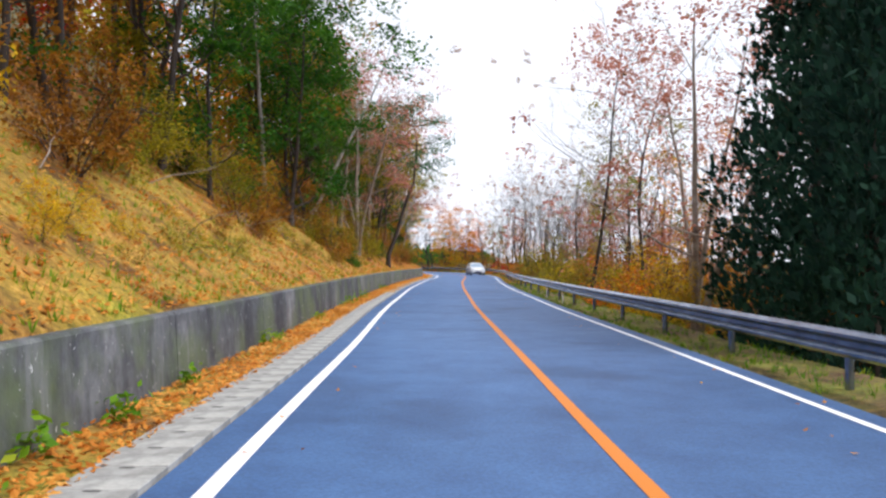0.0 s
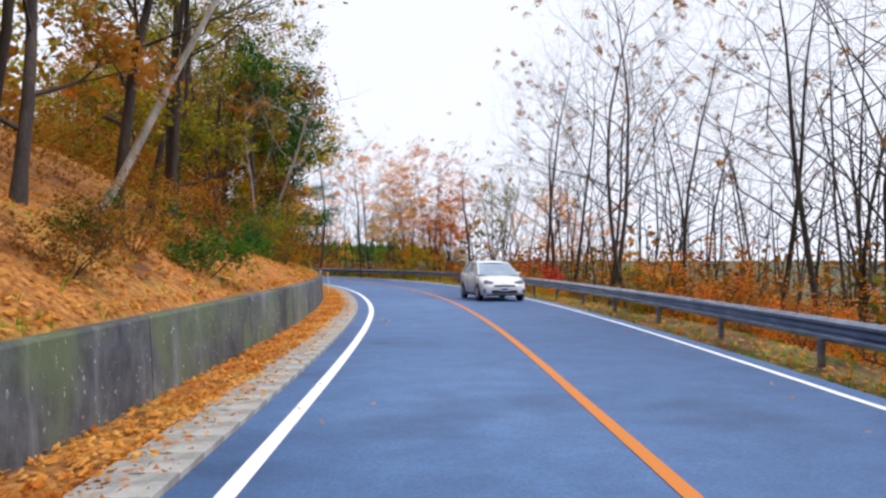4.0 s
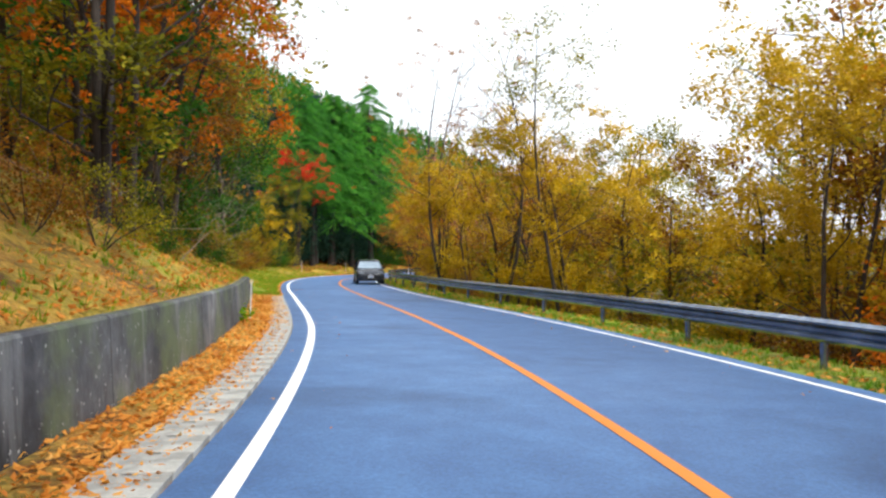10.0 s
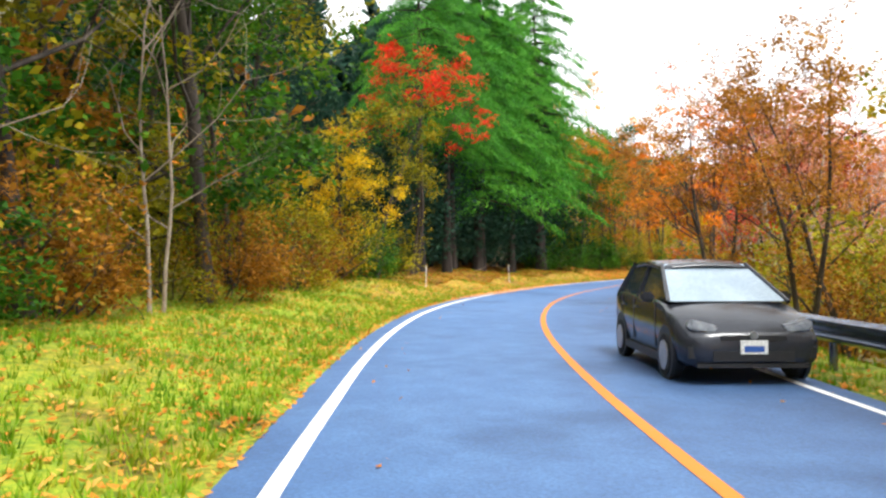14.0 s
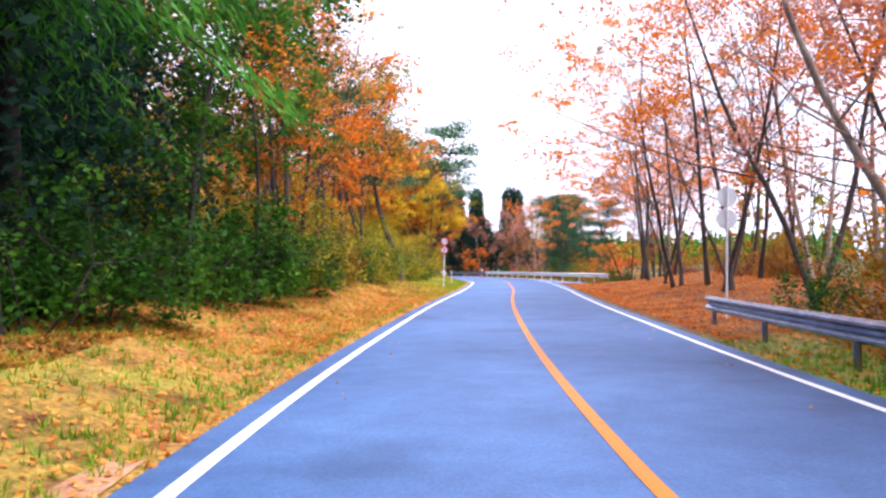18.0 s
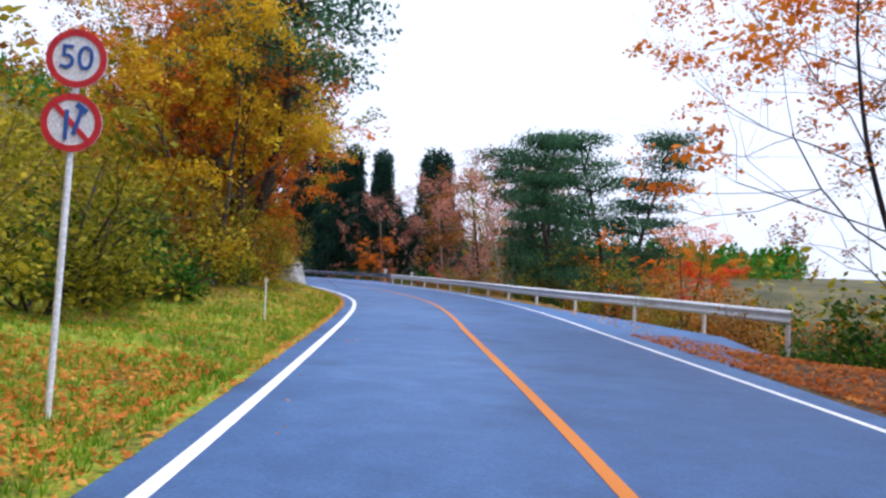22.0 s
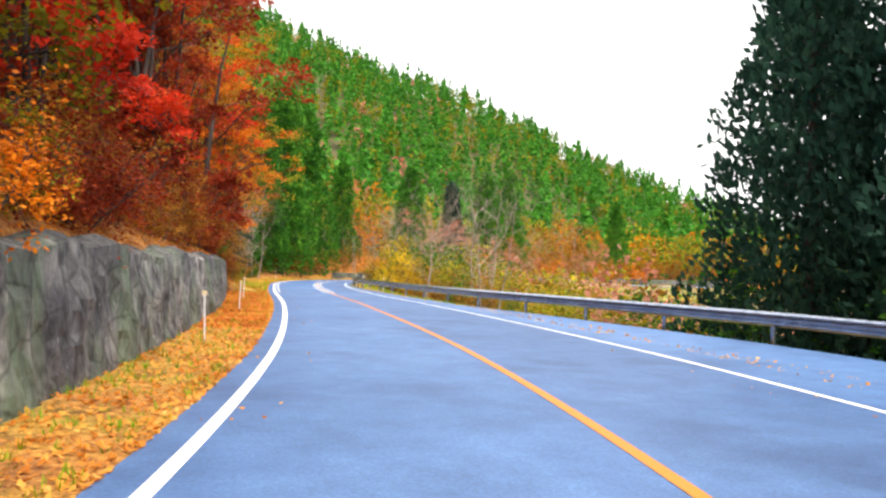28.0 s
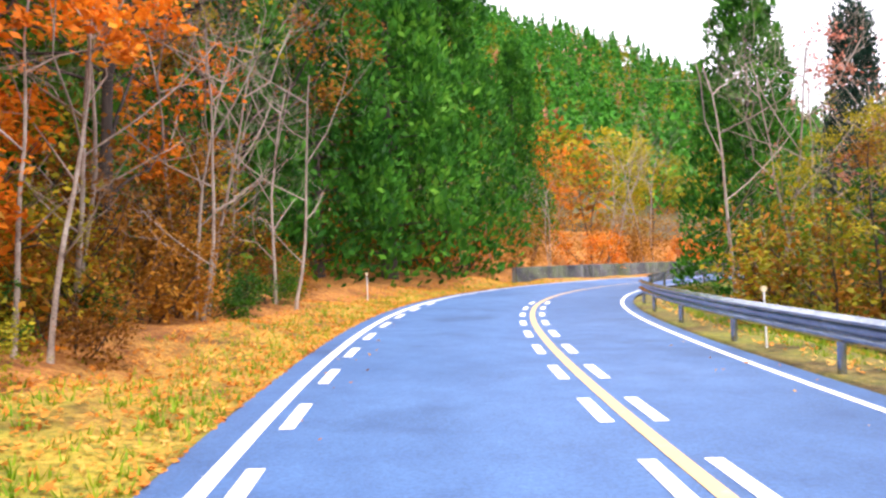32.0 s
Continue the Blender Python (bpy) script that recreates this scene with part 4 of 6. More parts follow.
for k in range(2):
    model("cedar_broad", column(116 + k, "dark_conifer", "dark pointed cedar standing in a dense row", 18, 5.4, 0.03, 90, 150, 0.18, blunt=1.0))
    model("cedar_high", column(214 + k, "dark_conifer", "tall cedar with a dark crown over a bare trunk", 20, 5.2, 0.3, 80, 150, 0.18, r=0.26, blunt=0.6))
    model("red", broadleaf(70 + k, "red", "maple in vivid red autumn leaf", 6.5, 0.11, 4420, 0.064, stems=2, first=0.16, limbs=11, layer=0.16, name="maple"))
    model("fir_high", conifer(203 + k, "conifer", "large green fir with hanging boughs over a bare trunk", 19, 5.8, 0.42, 70, 1100, 1.15, 0.1, r=0.26, point=0.5))
    model("dark_fir", conifer(190 + k, "dark_conifer", "dark fir with boughs hanging towards the road", 13, 3.7, 0.14, 80, 420, 0.6, 0.11, r=0.24, point=0.5))
    model("red_high", broadleaf(170 + k, "red", "tall maple with a scarlet crown", 9.0, 0.12, 3900, 0.068, stems=2, first=0.5, limbs=10, layer=0.16, name="maple"))
    model("orange_high", broadleaf(174 + k, "orange_l", "spreading maple with orange leaves on dark forked stems", 9.5, 0.1, 5200, 0.066, stems=2, first=0.3, limbs=18, lean=0.24, wide=0.48, share=0.42, layer=0.16, name="maple"))
    model("amber_high", broadleaf(274 + k, "amber", "spreading maple with amber leaves on dark forked stems", 9.5, 0.08, 4200, 0.068, stems=2, first=0.28, limbs=16, lean=0.2, wide=0.42, share=0.4, layer=0.2, name="maple"))
    model("yellow_full", broadleaf(290 + k, "yellow", "dense rounded tree in bright yellow leaf", 7.0, 0.1, 8200, 0.068, stems=2, first=0.1, limbs=15, wide=0.42, share=0.8))
    model("gold", broadleaf(280 + k, "gold", "dense tree in golden yellow autumn leaf", 7.5, 0.1, 7200, 0.07, stems=2, first=0.08, limbs=14, wide=0.38, share=0.7))
    model("maple", broadleaf(178 + k, "orange_l", "dense maple in deep orange autumn leaf", 7.5, 0.13, 8450, 0.076, stems=2, first=0.06, limbs=15, wide=0.36, layer=0.16, name="maple"))
    model("deep_red", broadleaf(182 + k, "deep_red", "maple with dark red leaves", 7.5, 0.13, 6240, 0.076, stems=2, first=0.1, limbs=13, layer=0.16, name="maple"))
    model("pink", broadleaf(74 + k, "pink", "cherry tree with faded reddish leaves", 8.5, 0.13, 3380, 0.064, bark="twig", stems=2, first=0.18, depth=3, limbs=10, name="cherry_tree"))
    model("pale", broadleaf(54 + k, "brown", "bare tree with a pale leaning trunk", 9.5, 0.12, 300, 0.075, spread=0.12, bark="pale_bark", first=0.45, lean=0.25, depth=2, limbs=8, name="bare_tree"))
    model("twiggy", broadleaf(57 + k, "brown", "small bare tree with fine pale twigs", 5.5, 0.055, 0, 0.06, bark="twig", spread=0.1, stems=2, first=0.25, depth=3, limbs=13, wide=0.5, name="bare_tree"))
    model("green", broadleaf(77 + k, "green", "evergreen broadleaf tree with a dense dark crown", 8.5, 0.11, 5980, 0.080, first=0.08, limbs=13, name="evergreen_tree"))
    model("pine", pine(120 + k, "pine with flat bluish-green pads of needles", 11.0, 0.2))
    model("pine_full", pine(130 + k, "spreading pine with a dense dark bluish-green crown", 11.0, 0.22, 34, 0.16, 19000, 0.065, 0.2))
    model("pine_high", pine(134 + k, "tall pine with a few flat pads of needles high up", 12.0, 0.16, 9, 0.62, 4500, 0.075, 0.28))
    model("shrub_deep", shrub(140 + k, "deep_red", "dark red maple shrub hanging over the wall", 2.4, 2900, 0.05))
    model("shrub_red", shrub(126 + k, "red", "small maple shrub in scarlet leaf", 2.0, 2550, 0.052))

pick = random.Random(5)


def plant(key, s, o, size=1.0, sink=0.12, lean=(0, 0)):
    models = KINDS[key]
    slot = models[pick.randrange(len(models))]
    x, y, _ = at(s, o)
    z = float(level(np.array([s]), np.array([o]), np.array([x]), np.array([y]))[0]) - sink
    m = pose(float(x), float(y), z, lean[0], lean[1], pick.uniform(0, 360)) @ Matrix.Scale(size, 4)
    if slot[1]:
        ob = copy_thing(slot[0], m)
    else:
        ob, slot[1] = slot[0], True
    ob.matrix_basis = m
    return ob


def grove(side, s0, s1, d0, d1, gap, mix, size=(0.8, 1.2)):
    """Trees between two distances beside the left or right edge line."""
    keys = [k for k, w in mix for _ in range(w)]
    s = s0 + pick.uniform(0, gap)
    while s < s1:
        d = pick.uniform(d0, d1)
        o = float(line(0, s)) - d if side == "L" else float(line(2, s)) + d
        plant(keys[pick.randrange(len(keys))], s, o, pick.uniform(*size))
        s += gap * pick.uniform(0.6, 1.4)


# left: the wooded uphill side
grove("L", -8, 40, 6.2, 10.5, 3.4, [("brown", 3), ("olive", 3), ("pale", 3), ("green", 3)], (1.1, 1.5))
grove("L", 2, 44, 4.0, 7.0, 1.3, [("shrub_yellow", 2), ("shrub_olive", 4), ("shrub_brown", 3), ("shrub_green", 1)], (0.4, 0.9))
grove("L", 2, 44, 2.6, 4.2, 1.6, [("shrub_yellow", 1), ("shrub_olive", 3), ("shrub_brown", 2)], (0.15, 0.35))
grove("L", 34, 82, 3.6, 7, 3.0, [("pale", 5), ("green", 4), ("olive", 2), ("brown", 2)], (1.0, 1.3))
grove("L", 34, 84, 2.5, 4.6, 1.9, [("shrub_brown", 5), ("shrub_olive", 2), ("shrub_green", 3)], (0.4, 0.85))
grove("L", 40, 84, 8, 12, 4.0, [("green", 4), ("olive", 2), ("brown", 3)], (1.1, 1.5))
grove("L", 78, 112, 4.8, 8, 3.6, [("olive", 4), ("brown", 4), ("gold", 2), ("bare", 2), ("thin", 1)], (1.0, 1.4))
grove("L", 86, 124, 3.2, 4.8, 2.2, [("shrub_olive", 3), ("shrub_brown", 3), ("shrub_green", 2)], (0.6, 1.1))
grove("L", 108, 124, 3.6, 6.5, 2.8, [("green", 3), ("olive", 2), ("yellow", 1)], (1.1, 1.4))
grove("L", 124, 152, 4.6, 7, 2.4, [("brown", 4), ("olive", 3), ("orange", 2), ("deep_red", 1)], (1.2, 1.6))
grove("L", 124, 182, 7, 12, 3.6, [("olive", 3), ("brown", 2), ("orange", 5), ("gold", 2)], (1.2, 1.6))
grove("L", 126, 150, 3.6, 5.0, 2.2, [("shrub_brown", 5), ("shrub_olive", 2)], (0.6, 0.9))
grove("L", 150, 184, 2.7, 4.2, 1.5, [("shrub_brown", 3), ("shrub_green", 3), ("shrub_olive", 2)], (0.3, 0.55))
grove("L", 150, 184, 3.2, 6.5, 2.6, [("brown", 3), ("olive", 4), ("green", 2), ("twiggy", 2), ("shrub_green", 3), ("orange", 1)], (1.0, 1.4))
grove("L", 181, 222, 4.4, 6.4, 1.8, [("shrub_olive", 3), ("shrub_brown", 4), ("shrub_green", 3), ("twiggy", 1)], (0.9, 1.4))
grove("L", 176, 214, 6.0, 10, 2.6, [("olive", 4), ("brown", 1), ("green", 4), ("gold", 1), ("yellow", 1)], (1.4, 1.9))
grove("L", 227, 243, 5.6, 7.2, 4.2, [("fir_high", 1)], (0.9, 1.05))
grove("L", 224, 258, 9, 16, 2.6, [("fir_high", 1), ("cedar", 3)], (0.7, 0.9))
# small dark firs put between the trunks in place of shade
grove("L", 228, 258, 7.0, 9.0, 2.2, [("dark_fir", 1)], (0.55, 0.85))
grove("L", 246, 262, 4.6, 6.0, 1.6, [("shrub_green", 5), ("shrub_olive", 1)], (1.0, 1.6))
grove("L", 256, 291, 5.5, 9.5, 3.0, [("olive", 2), ("thin_orange", 2), ("brown", 5), ("orange", 1), ("bare", 1)], (1.1, 1.5))
grove("L", 260, 304, 4.8, 6.2, 1.7, [("shrub_green", 5), ("shrub_olive", 3), ("shrub_brown", 1)], (1.0, 1.4))
grove("L", 309, 322, 4.4, 7.0, 2.4, [("olive", 2), ("orange", 3), ("brown", 3)], (1.1, 1.4))
grove("L", 300, 320, 4.4, 5.6, 1.5, [("shrub_olive", 3), ("shrub_green", 2), ("shrub_brown", 3)], (0.9, 1.3))
grove("L", 316, 408, 6, 10, 3.6, [("olive", 1), ("brown", 4), ("orange", 2), ("deep_red", 3), ("green", 2)], (1.1, 1.5))
grove("L", 324, 408, 3.2, 4.8, 2.2, [("brown", 3), ("deep_red", 4), ("orange", 2), ("shrub_brown", 3), ("olive", 1)], (0.75, 1.15))
grove("L", 384, 408, 3.4, 4.0, 0.9, [("shrub_brown", 3), ("shrub_deep", 4)], (0.4, 0.7))
grove("L", 408, 415, 2.6, 4.0, 0.9, [("shrub_brown", 2), ("shrub_green", 2), ("shrub_deep", 1)], (0.4, 0.7))
grove("L", 370, 384, 2.9, 3.4, 1.0, [("shrub_brown", 3), ("shrub_deep", 4)], (0.45, 0.75))
grove("L", 326, 370, 2.4, 2.9, 1.1, [("shrub_brown", 4), ("shrub_olive", 2), ("shrub_deep", 4), ("shrub_orange", 1)], (0.5, 0.9))
grove("L", 410, 446, 4.2, 6.0, 1.9, [("shrub_brown", 5), ("shrub_olive", 3), ("twiggy", 1)], (1.0, 1.5))
grove("L", 408, 446, 5.5, 9, 2.8, [("brown", 4), ("twiggy", 2), ("olive", 2)], (1.0, 1.4))
grove("L", 446, 525, 7.5, 14, 4.0, [("cypress", 2), ("brown", 3), ("orange", 1), ("olive", 3)], (0.55, 0.85))
grove("L", 458, 530, 3.0, 7, 2.2, [("shrub_brown", 3), ("shrub_orange", 3), ("twiggy", 2), ("shrub_olive", 1)], (1.0, 1.7))
grove("L", 408, 442, 3.3, 4.6, 1.5, [("shrub_brown", 3), ("shrub_green", 3), ("shrub_olive", 1)], (0.5, 0.9))
# right: the downhill side beyond the rail
grove("R", 24, 90, 2.4, 5.0, 2.4, [("shrub_orange", 1), ("shrub_yellow", 1), ("shrub_brown", 4), ("shrub_olive", 2), ("bare", 1)], (0.7, 1.2))
grove("R", 34, 90, 5, 11, 3.0, [("bare", 5), ("thin", 1), ("brown", 2), ("olive", 1), ("pink", 2), ("thin_orange", 1)], (0.85, 1.2))
grove("R", 86, 118, 4.5, 11, 3.4, [("bare", 6), ("thin_orange", 1), ("shrub_brown", 2)], (0.85, 1.2))
grove("R", 116, 142, 4.5, 10, 2.4, [("amber_high", 3), ("thin_orange", 2), ("thin", 2), ("bare", 2)], (0.85, 1.1))
grove("R", 88, 142, 2.2, 4, 3.4, [("shrub_brown", 3), ("shrub_olive", 2), ("shrub_orange", 1), ("shrub_yellow", 1)], (0.4, 0.8))
grove("R", 138, 162, 3.4, 8, 2.8, [("bare", 4), ("thin", 2), ("shrub_olive", 3), ("shrub_brown", 2), ("thin_orange", 1)], (0.8, 1.1))
grove("R", 140, 168, 8, 15, 4.0, [("thin_orange", 3), ("olive", 2), ("brown", 2), ("bare", 2)], (0.9, 1.2))
grove("R", 158, 204, 3.0, 6.5, 2.1, [("gold", 5), ("yellow", 2), ("olive", 2), ("brown", 2), ("thin", 1), ("shrub_olive", 2), ("shrub_brown", 2)], (0.6, 1.05))
grove("R", 158, 206, 7, 13, 3.2, [("gold", 4), ("olive", 2), ("brown", 3), ("bare", 1)], (0.95, 1.3))
grove("R", 202, 230, 2.4, 5.0, 2.0, [("brown", 2), ("shrub_brown", 4), ("shrub_olive", 2), ("shrub_green", 3), ("orange", 1)], (0.6, 0.9))
grove("R", 226, 250, 3.4, 7.5, 3.2, [("pink", 4), ("deep_red", 2), ("shrub_green", 2)], (1.0, 1.3))
grove("R", 226, 252, 2.4, 3.6, 2.2, [("shrub_brown", 2), ("shrub_green", 2), ("shrub_orange", 1)], (0.6, 1.0))
grove("R", 250, 272, 5.5, 11, 4.4, [("orange_high", 2), ("bare", 3), ("pink", 1)], (1.0, 1.3))
grove("R", 256, 297, 8.5, 11.5, 1.5, [("shrub_brown", 4), ("shrub_deep", 2), ("shrub_green", 1), ("shrub_olive", 1)], (0.5, 0.9))
grove("R", 270, 296, 6.5, 13, 3.0, [("bare", 5), ("orange_high", 2), ("pink", 1)], (0.9, 1.2))
grove("R", 296, 345, 4.2, 7, 2.2, [("shrub_olive", 3), ("shrub_green", 4), ("shrub_brown", 4), ("shrub_orange", 1)], (0.8, 1.4))
grove("R", 345, 372, 6.5, 10, 2.2, [("shrub_brown", 3), ("shrub_green", 4), ("shrub_olive", 1)], (0.8, 1.3))
grove("R", 398, 450, 3.2, 9, 2.1, [("shrub_yellow", 1), ("twiggy", 3), ("shrub_olive", 3), ("shrub_brown", 4), ("shrub_green", 1)], (0.8, 1.4))
grove("R", 440, 500, 8, 18, 4.5, [("pink", 2), ("twiggy", 2), ("brown", 3), ("cypress", 1)], (0.7, 1.0))
# trees that stand out: kind, metres along, side, distance, size
for key, s, side, d, size in (
        ("cedar", 20, "R", 5.5, 0.72), ("cedar", 17, "R", 5.2, 0.72), ("cedar", 23, "R", 8.5, 0.72), ("cedar", 14, "R", 4.6, 0.7), ("pink", 24, "R", 3.6, 1.25), ("pink", 28, "R", 5.0, 1.3), ("thin", 38, "R", 5.0, 1.0),
        ("red", 22, "L", 8.5, 1.8), ("green", 26, "L", 5.6, 1.15), ("green", 34, "L", 4.5, 1.4), ("green", 38, "L", 5.5, 1.3), ("pine_high", 58, "L", 2.3, 1.05), ("pink", 50, "L", 3.6, 1.3), ("pink", 57, "L", 4.2, 1.4), ("bare", 62, "L", 3.2, 0.95), ("pink", 66, "L", 4.6, 1.3), ("pink", 71, "L", 4.0, 1.4), ("pink", 53, "L", 5.5, 1.5),
        ("pale", 104, "L", 4.4, 1.0), ("pale", 108, "L", 4.2, 0.9), ("shrub_red", 105, "L", 3.6, 0.75), ("shrub_red", 107, "L", 3.4, 0.7), ("yellow", 112, "L", 3.4, 1.15), ("green", 117, "L", 3.8, 1.3), ("green", 120.5, "L", 3.6, 1.25), ("orange", 126, "L", 3.4, 1.0), ("yellow", 128, "L", 3.8, 1.2),
        ("bare", 96.5, "R", 4.0, 1.1), ("bare", 100, "R", 4.2, 1.2), ("bare", 107, "R", 4.5, 1.1), ("amber_high", 129, "R", 4.0, 1.1), ("amber_high", 134, "R", 4.2, 1.1), ("amber_high", 139.5, "R", 4.0, 1.2), ("gold", 137, "R", 5.0, 0.8), ("orange", 131, "R", 5.6, 1.0), ("yellow", 129, "R", 3.4, 0.5), ("yellow", 132.5, "R", 3.6, 0.45), ("yellow", 171, "R", 5.0, 0.95), ("yellow", 165.5, "R", 5.0, 0.8), ("yellow", 178, "R", 4.6, 1.0), ("shrub_red", 107, "R", 3.0, 1.1), ("shrub_red", 156, "R", 4.2, 1.0), ("shrub_orange", 158, "R", 4.0, 1.1), ("red", 153, "R", 8.5, 0.6),
        ("pine_high", 152, "R", 4.2, 0.95), ("pine_high", 156, "R", 5.6, 0.75), ("thin", 158, "R", 4.0, 0.8), ("bare", 147.4, "R", 3.0, 1.45), ("bare", 140, "R", 3.2, 1.1), ("shrub_green", 150, "R", 3.2, 1.0), ("shrub_green", 144, "R", 3.0, 0.9), ("red", 150, "L", 3.2, 0.8), ("orange", 146, "L", 3.0, 1.2), ("red", 157, "L", 4.6, 0.8), ("orange", 166, "L", 4.0, 1.2), ("orange", 176, "L", 5.5, 1.4), ("brown", 184, "L", 5.6, 1.3), ("olive", 206, "L", 5.0, 1.7), ("olive", 199, "L", 5.6, 1.6),
        ("red_high", 224.5, "L", 5.0, 1.15), ("shrub_green", 219, "L", 4.8, 1.1), ("shrub_olive", 215, "L", 5.0, 1.1), ("yellow", 217.5, "L", 5.4, 0.8), ("olive", 221.5, "L", 5.6, 0.85), ("twiggy", 190.8, "L", 3.6, 0.75), ("twiggy", 193.5, "L", 3.8, 0.7), ("bare", 194, "R", 3.5, 1.2), ("bare", 190.5, "R", 3.0, 1.1), ("bare", 178.5, "R", 3.0, 0.9),
        ("fir", 237, "L", 6.4, 1.05), ("fir", 246, "L", 5.4, 1.22), ("fir_high", 231, "L", 5.8, 0.95), ("fir_high", 249, "L", 6.6, 0.95), ("green", 253, "L", 4.8, 1.2), ("green", 257, "L", 4.4, 1.0),
        ("red", 232, "R", 4.8, 0.75), ("pink", 236, "R", 4.4, 1.45), ("deep_red", 242, "R", 4.2, 1.1), ("pink", 247, "R", 3.6, 1.2), ("orange_high", 256, "R", 5.0, 1.25), ("orange_high", 263, "R", 4.4, 1.25), ("orange_high", 269.8, "R", 4.0, 1.2), ("orange_high", 278, "R", 5.0, 1.0), ("bare", 268, "R", 4.8, 1.1), ("bare", 284, "R", 5.0, 1.1), ("bare", 287, "R", 5.0, 1.15), ("bare", 289.5, "R", 5.8, 1.1), ("orange_high", 292, "R", 7.0, 1.1), ("orange_high", 295.5, "R", 5.6, 1.0), ("brown", 299, "R", 6.8, 0.9), ("orange", 310, "R", 5.8, 0.6), ("bare", 294, "R", 7.7, 1.1),
        ("orange", 262, "L", 4.6, 1.2), ("orange", 269.8, "L", 5.4, 1.1), ("pine", 276, "L", 6.5, 1.35), ("pine", 286, "L", 4.0, 1.25), ("yellow_full", 304.5, "L", 4.0, 1.15), ("yellow_full", 308, "L", 4.2, 1.1), ("pine", 311, "L", 4.3, 1.3), ("cypress", 318, "L", 6.5, 0.5),
        ("pine_full", 316.5, "R", 5.2, 0.9), ("pine_full", 322.5, "R", 4.8, 1.05), ("pine_full", 326.5, "R", 6.2, 1.05), ("pine_full", 331, "R", 8.2, 1.15), ("shrub_orange", 316, "R", 5.6, 1.5), ("red", 313, "R", 8.4, 0.8), ("orange", 332, "R", 11.0, 0.9),
        ("pink", 352, "R", 14.0, 1.8), ("pink", 356, "R", 12.5, 1.8), ("pink", 362, "R", 17.0, 1.8), ("pink", 348, "R", 12.0, 1.4), ("red", 356, "R", 10.0, 0.7), ("cedar_broad", 372, "R", 19.0, 0.8), ("cedar_broad", 378, "R", 21.0, 0.8), ("cedar_broad", 366, "R", 24.0, 0.75),
        ("pink", 340, "R", 9.0, 1.5), ("brown", 345, "R", 10.0, 1.5), ("pink", 368, "R", 13.0, 1.7), ("olive", 350, "R", 16.0, 1.7),
        ("cedar", 377, "R", 10.6, 1.0), ("cedar", 376, "R", 13.5, 1.1), ("cedar", 372, "R", 14.6, 1.05), ("cedar", 381, "R", 12.0, 1.15), ("cedar", 388.5, "R", 14.0, 1.1), ("cedar", 385, "R", 11.0, 1.15), ("orange", 364, "R", 8.8, 0.85), ("cedar", 362, "R", 15.5, 1.05), ("cedar", 366, "R", 16.9, 1.1), ("cedar", 369, "R", 12.5, 1.0), ("cedar_broad", 380, "R", 15.5, 1.2), ("dark_fir", 374, "R", 12.0, 1.15), ("dark_fir", 383, "R", 14.0, 1.3), ("dark_fir", 370, "R", 15.5, 1.2), ("dark_fir", 379, "R", 17.5, 1.35), ("dark_fir", 364, "R", 19.0, 1.2),
        ("maple", 311, "L", 5.8, 0.9), ("maple", 316, "L", 5.0, 1.2), ("maple", 321, "L", 5.2, 1.2), ("maple", 326, "L", 5.2, 1.1), ("pine", 330, "L", 5.0, 1.1), ("maple", 350, "L", 3.6, 1.0), ("red", 354, "L", 3.4, 0.95), ("maple", 359, "L", 4.6, 1.1), ("maple", 366, "L", 4.8, 1.2), ("red", 372, "L", 3.4, 1.0), ("red", 381, "L", 3.6, 1.1), ("red", 397, "L", 4.4, 1.2), ("deep_red", 390, "L", 3.4, 1.2), ("deep_red", 384, "L", 3.4, 1.1), ("deep_red", 402, "L", 3.8, 1.2), ("deep_red", 406, "L", 4.0, 1.1),
        ("dark_fir", 414, "L", 4.6, 0.9), ("cedar", 418, "L", 6.8, 0.6), ("twiggy", 433, "L", 4.4, 1.3), ("orange", 428, "L", 4.8, 1.2), ("maple", 431, "L", 5.4, 1.2), ("orange", 435.5, "L", 5.0, 1.4), ("twiggy", 441.2, "L", 3.0, 1.3), ("twiggy", 438, "L", 4.4, 1.4), ("cypress", 450, "L", 5.6, 0.95), ("cypress", 455, "L", 4.9, 1.1), ("cypress", 461, "L", 5.6, 1.0), ("cypress", 446, "L", 8.0, 1.05), ("cypress", 437, "L", 9.5, 0.95), ("cypress", 429, "L", 10.5, 0.95), ("twiggy", 436, "L", 3.4, 1.2), ("twiggy", 430, "L", 3.6, 1.1),
        ("yellow", 427, "R", 4.6, 0.5), ("shrub_yellow", 424, "R", 4.0, 1.3), ("olive", 438, "R", 5.2, 0.55), ("shrub_olive", 437, "R", 4.0, 1.4), ("brown", 440, "R", 6.0, 0.6), ("pink", 444, "R", 8.5, 1.0), ("twiggy", 446, "R", 6.0, 1.5), ("cypress", 456, "R", 4.2, 0.66), ("cedar", 461, "R", 8.0, 0.7), ("cypress", 466, "R", 11.0, 0.75)):
    plant(key, s, float(line(0, s)) - d if side == "L" else float(line(2, s)) + d, size)
for key, s, d, size in (("cedar_broad", 383, 16.0, 0.85), ("cedar_broad", 376, 18.0, 0.85), ("cedar_broad", 387, 18.5, 0.8), ("cedar_broad", 380, 13.0, 0.7), ("cedar_broad", 372, 16.5, 0.8), ("pine_full", 320.5, 6.6, 1.0)):
    plant(key, s, float(line(2, s)) + d, size)
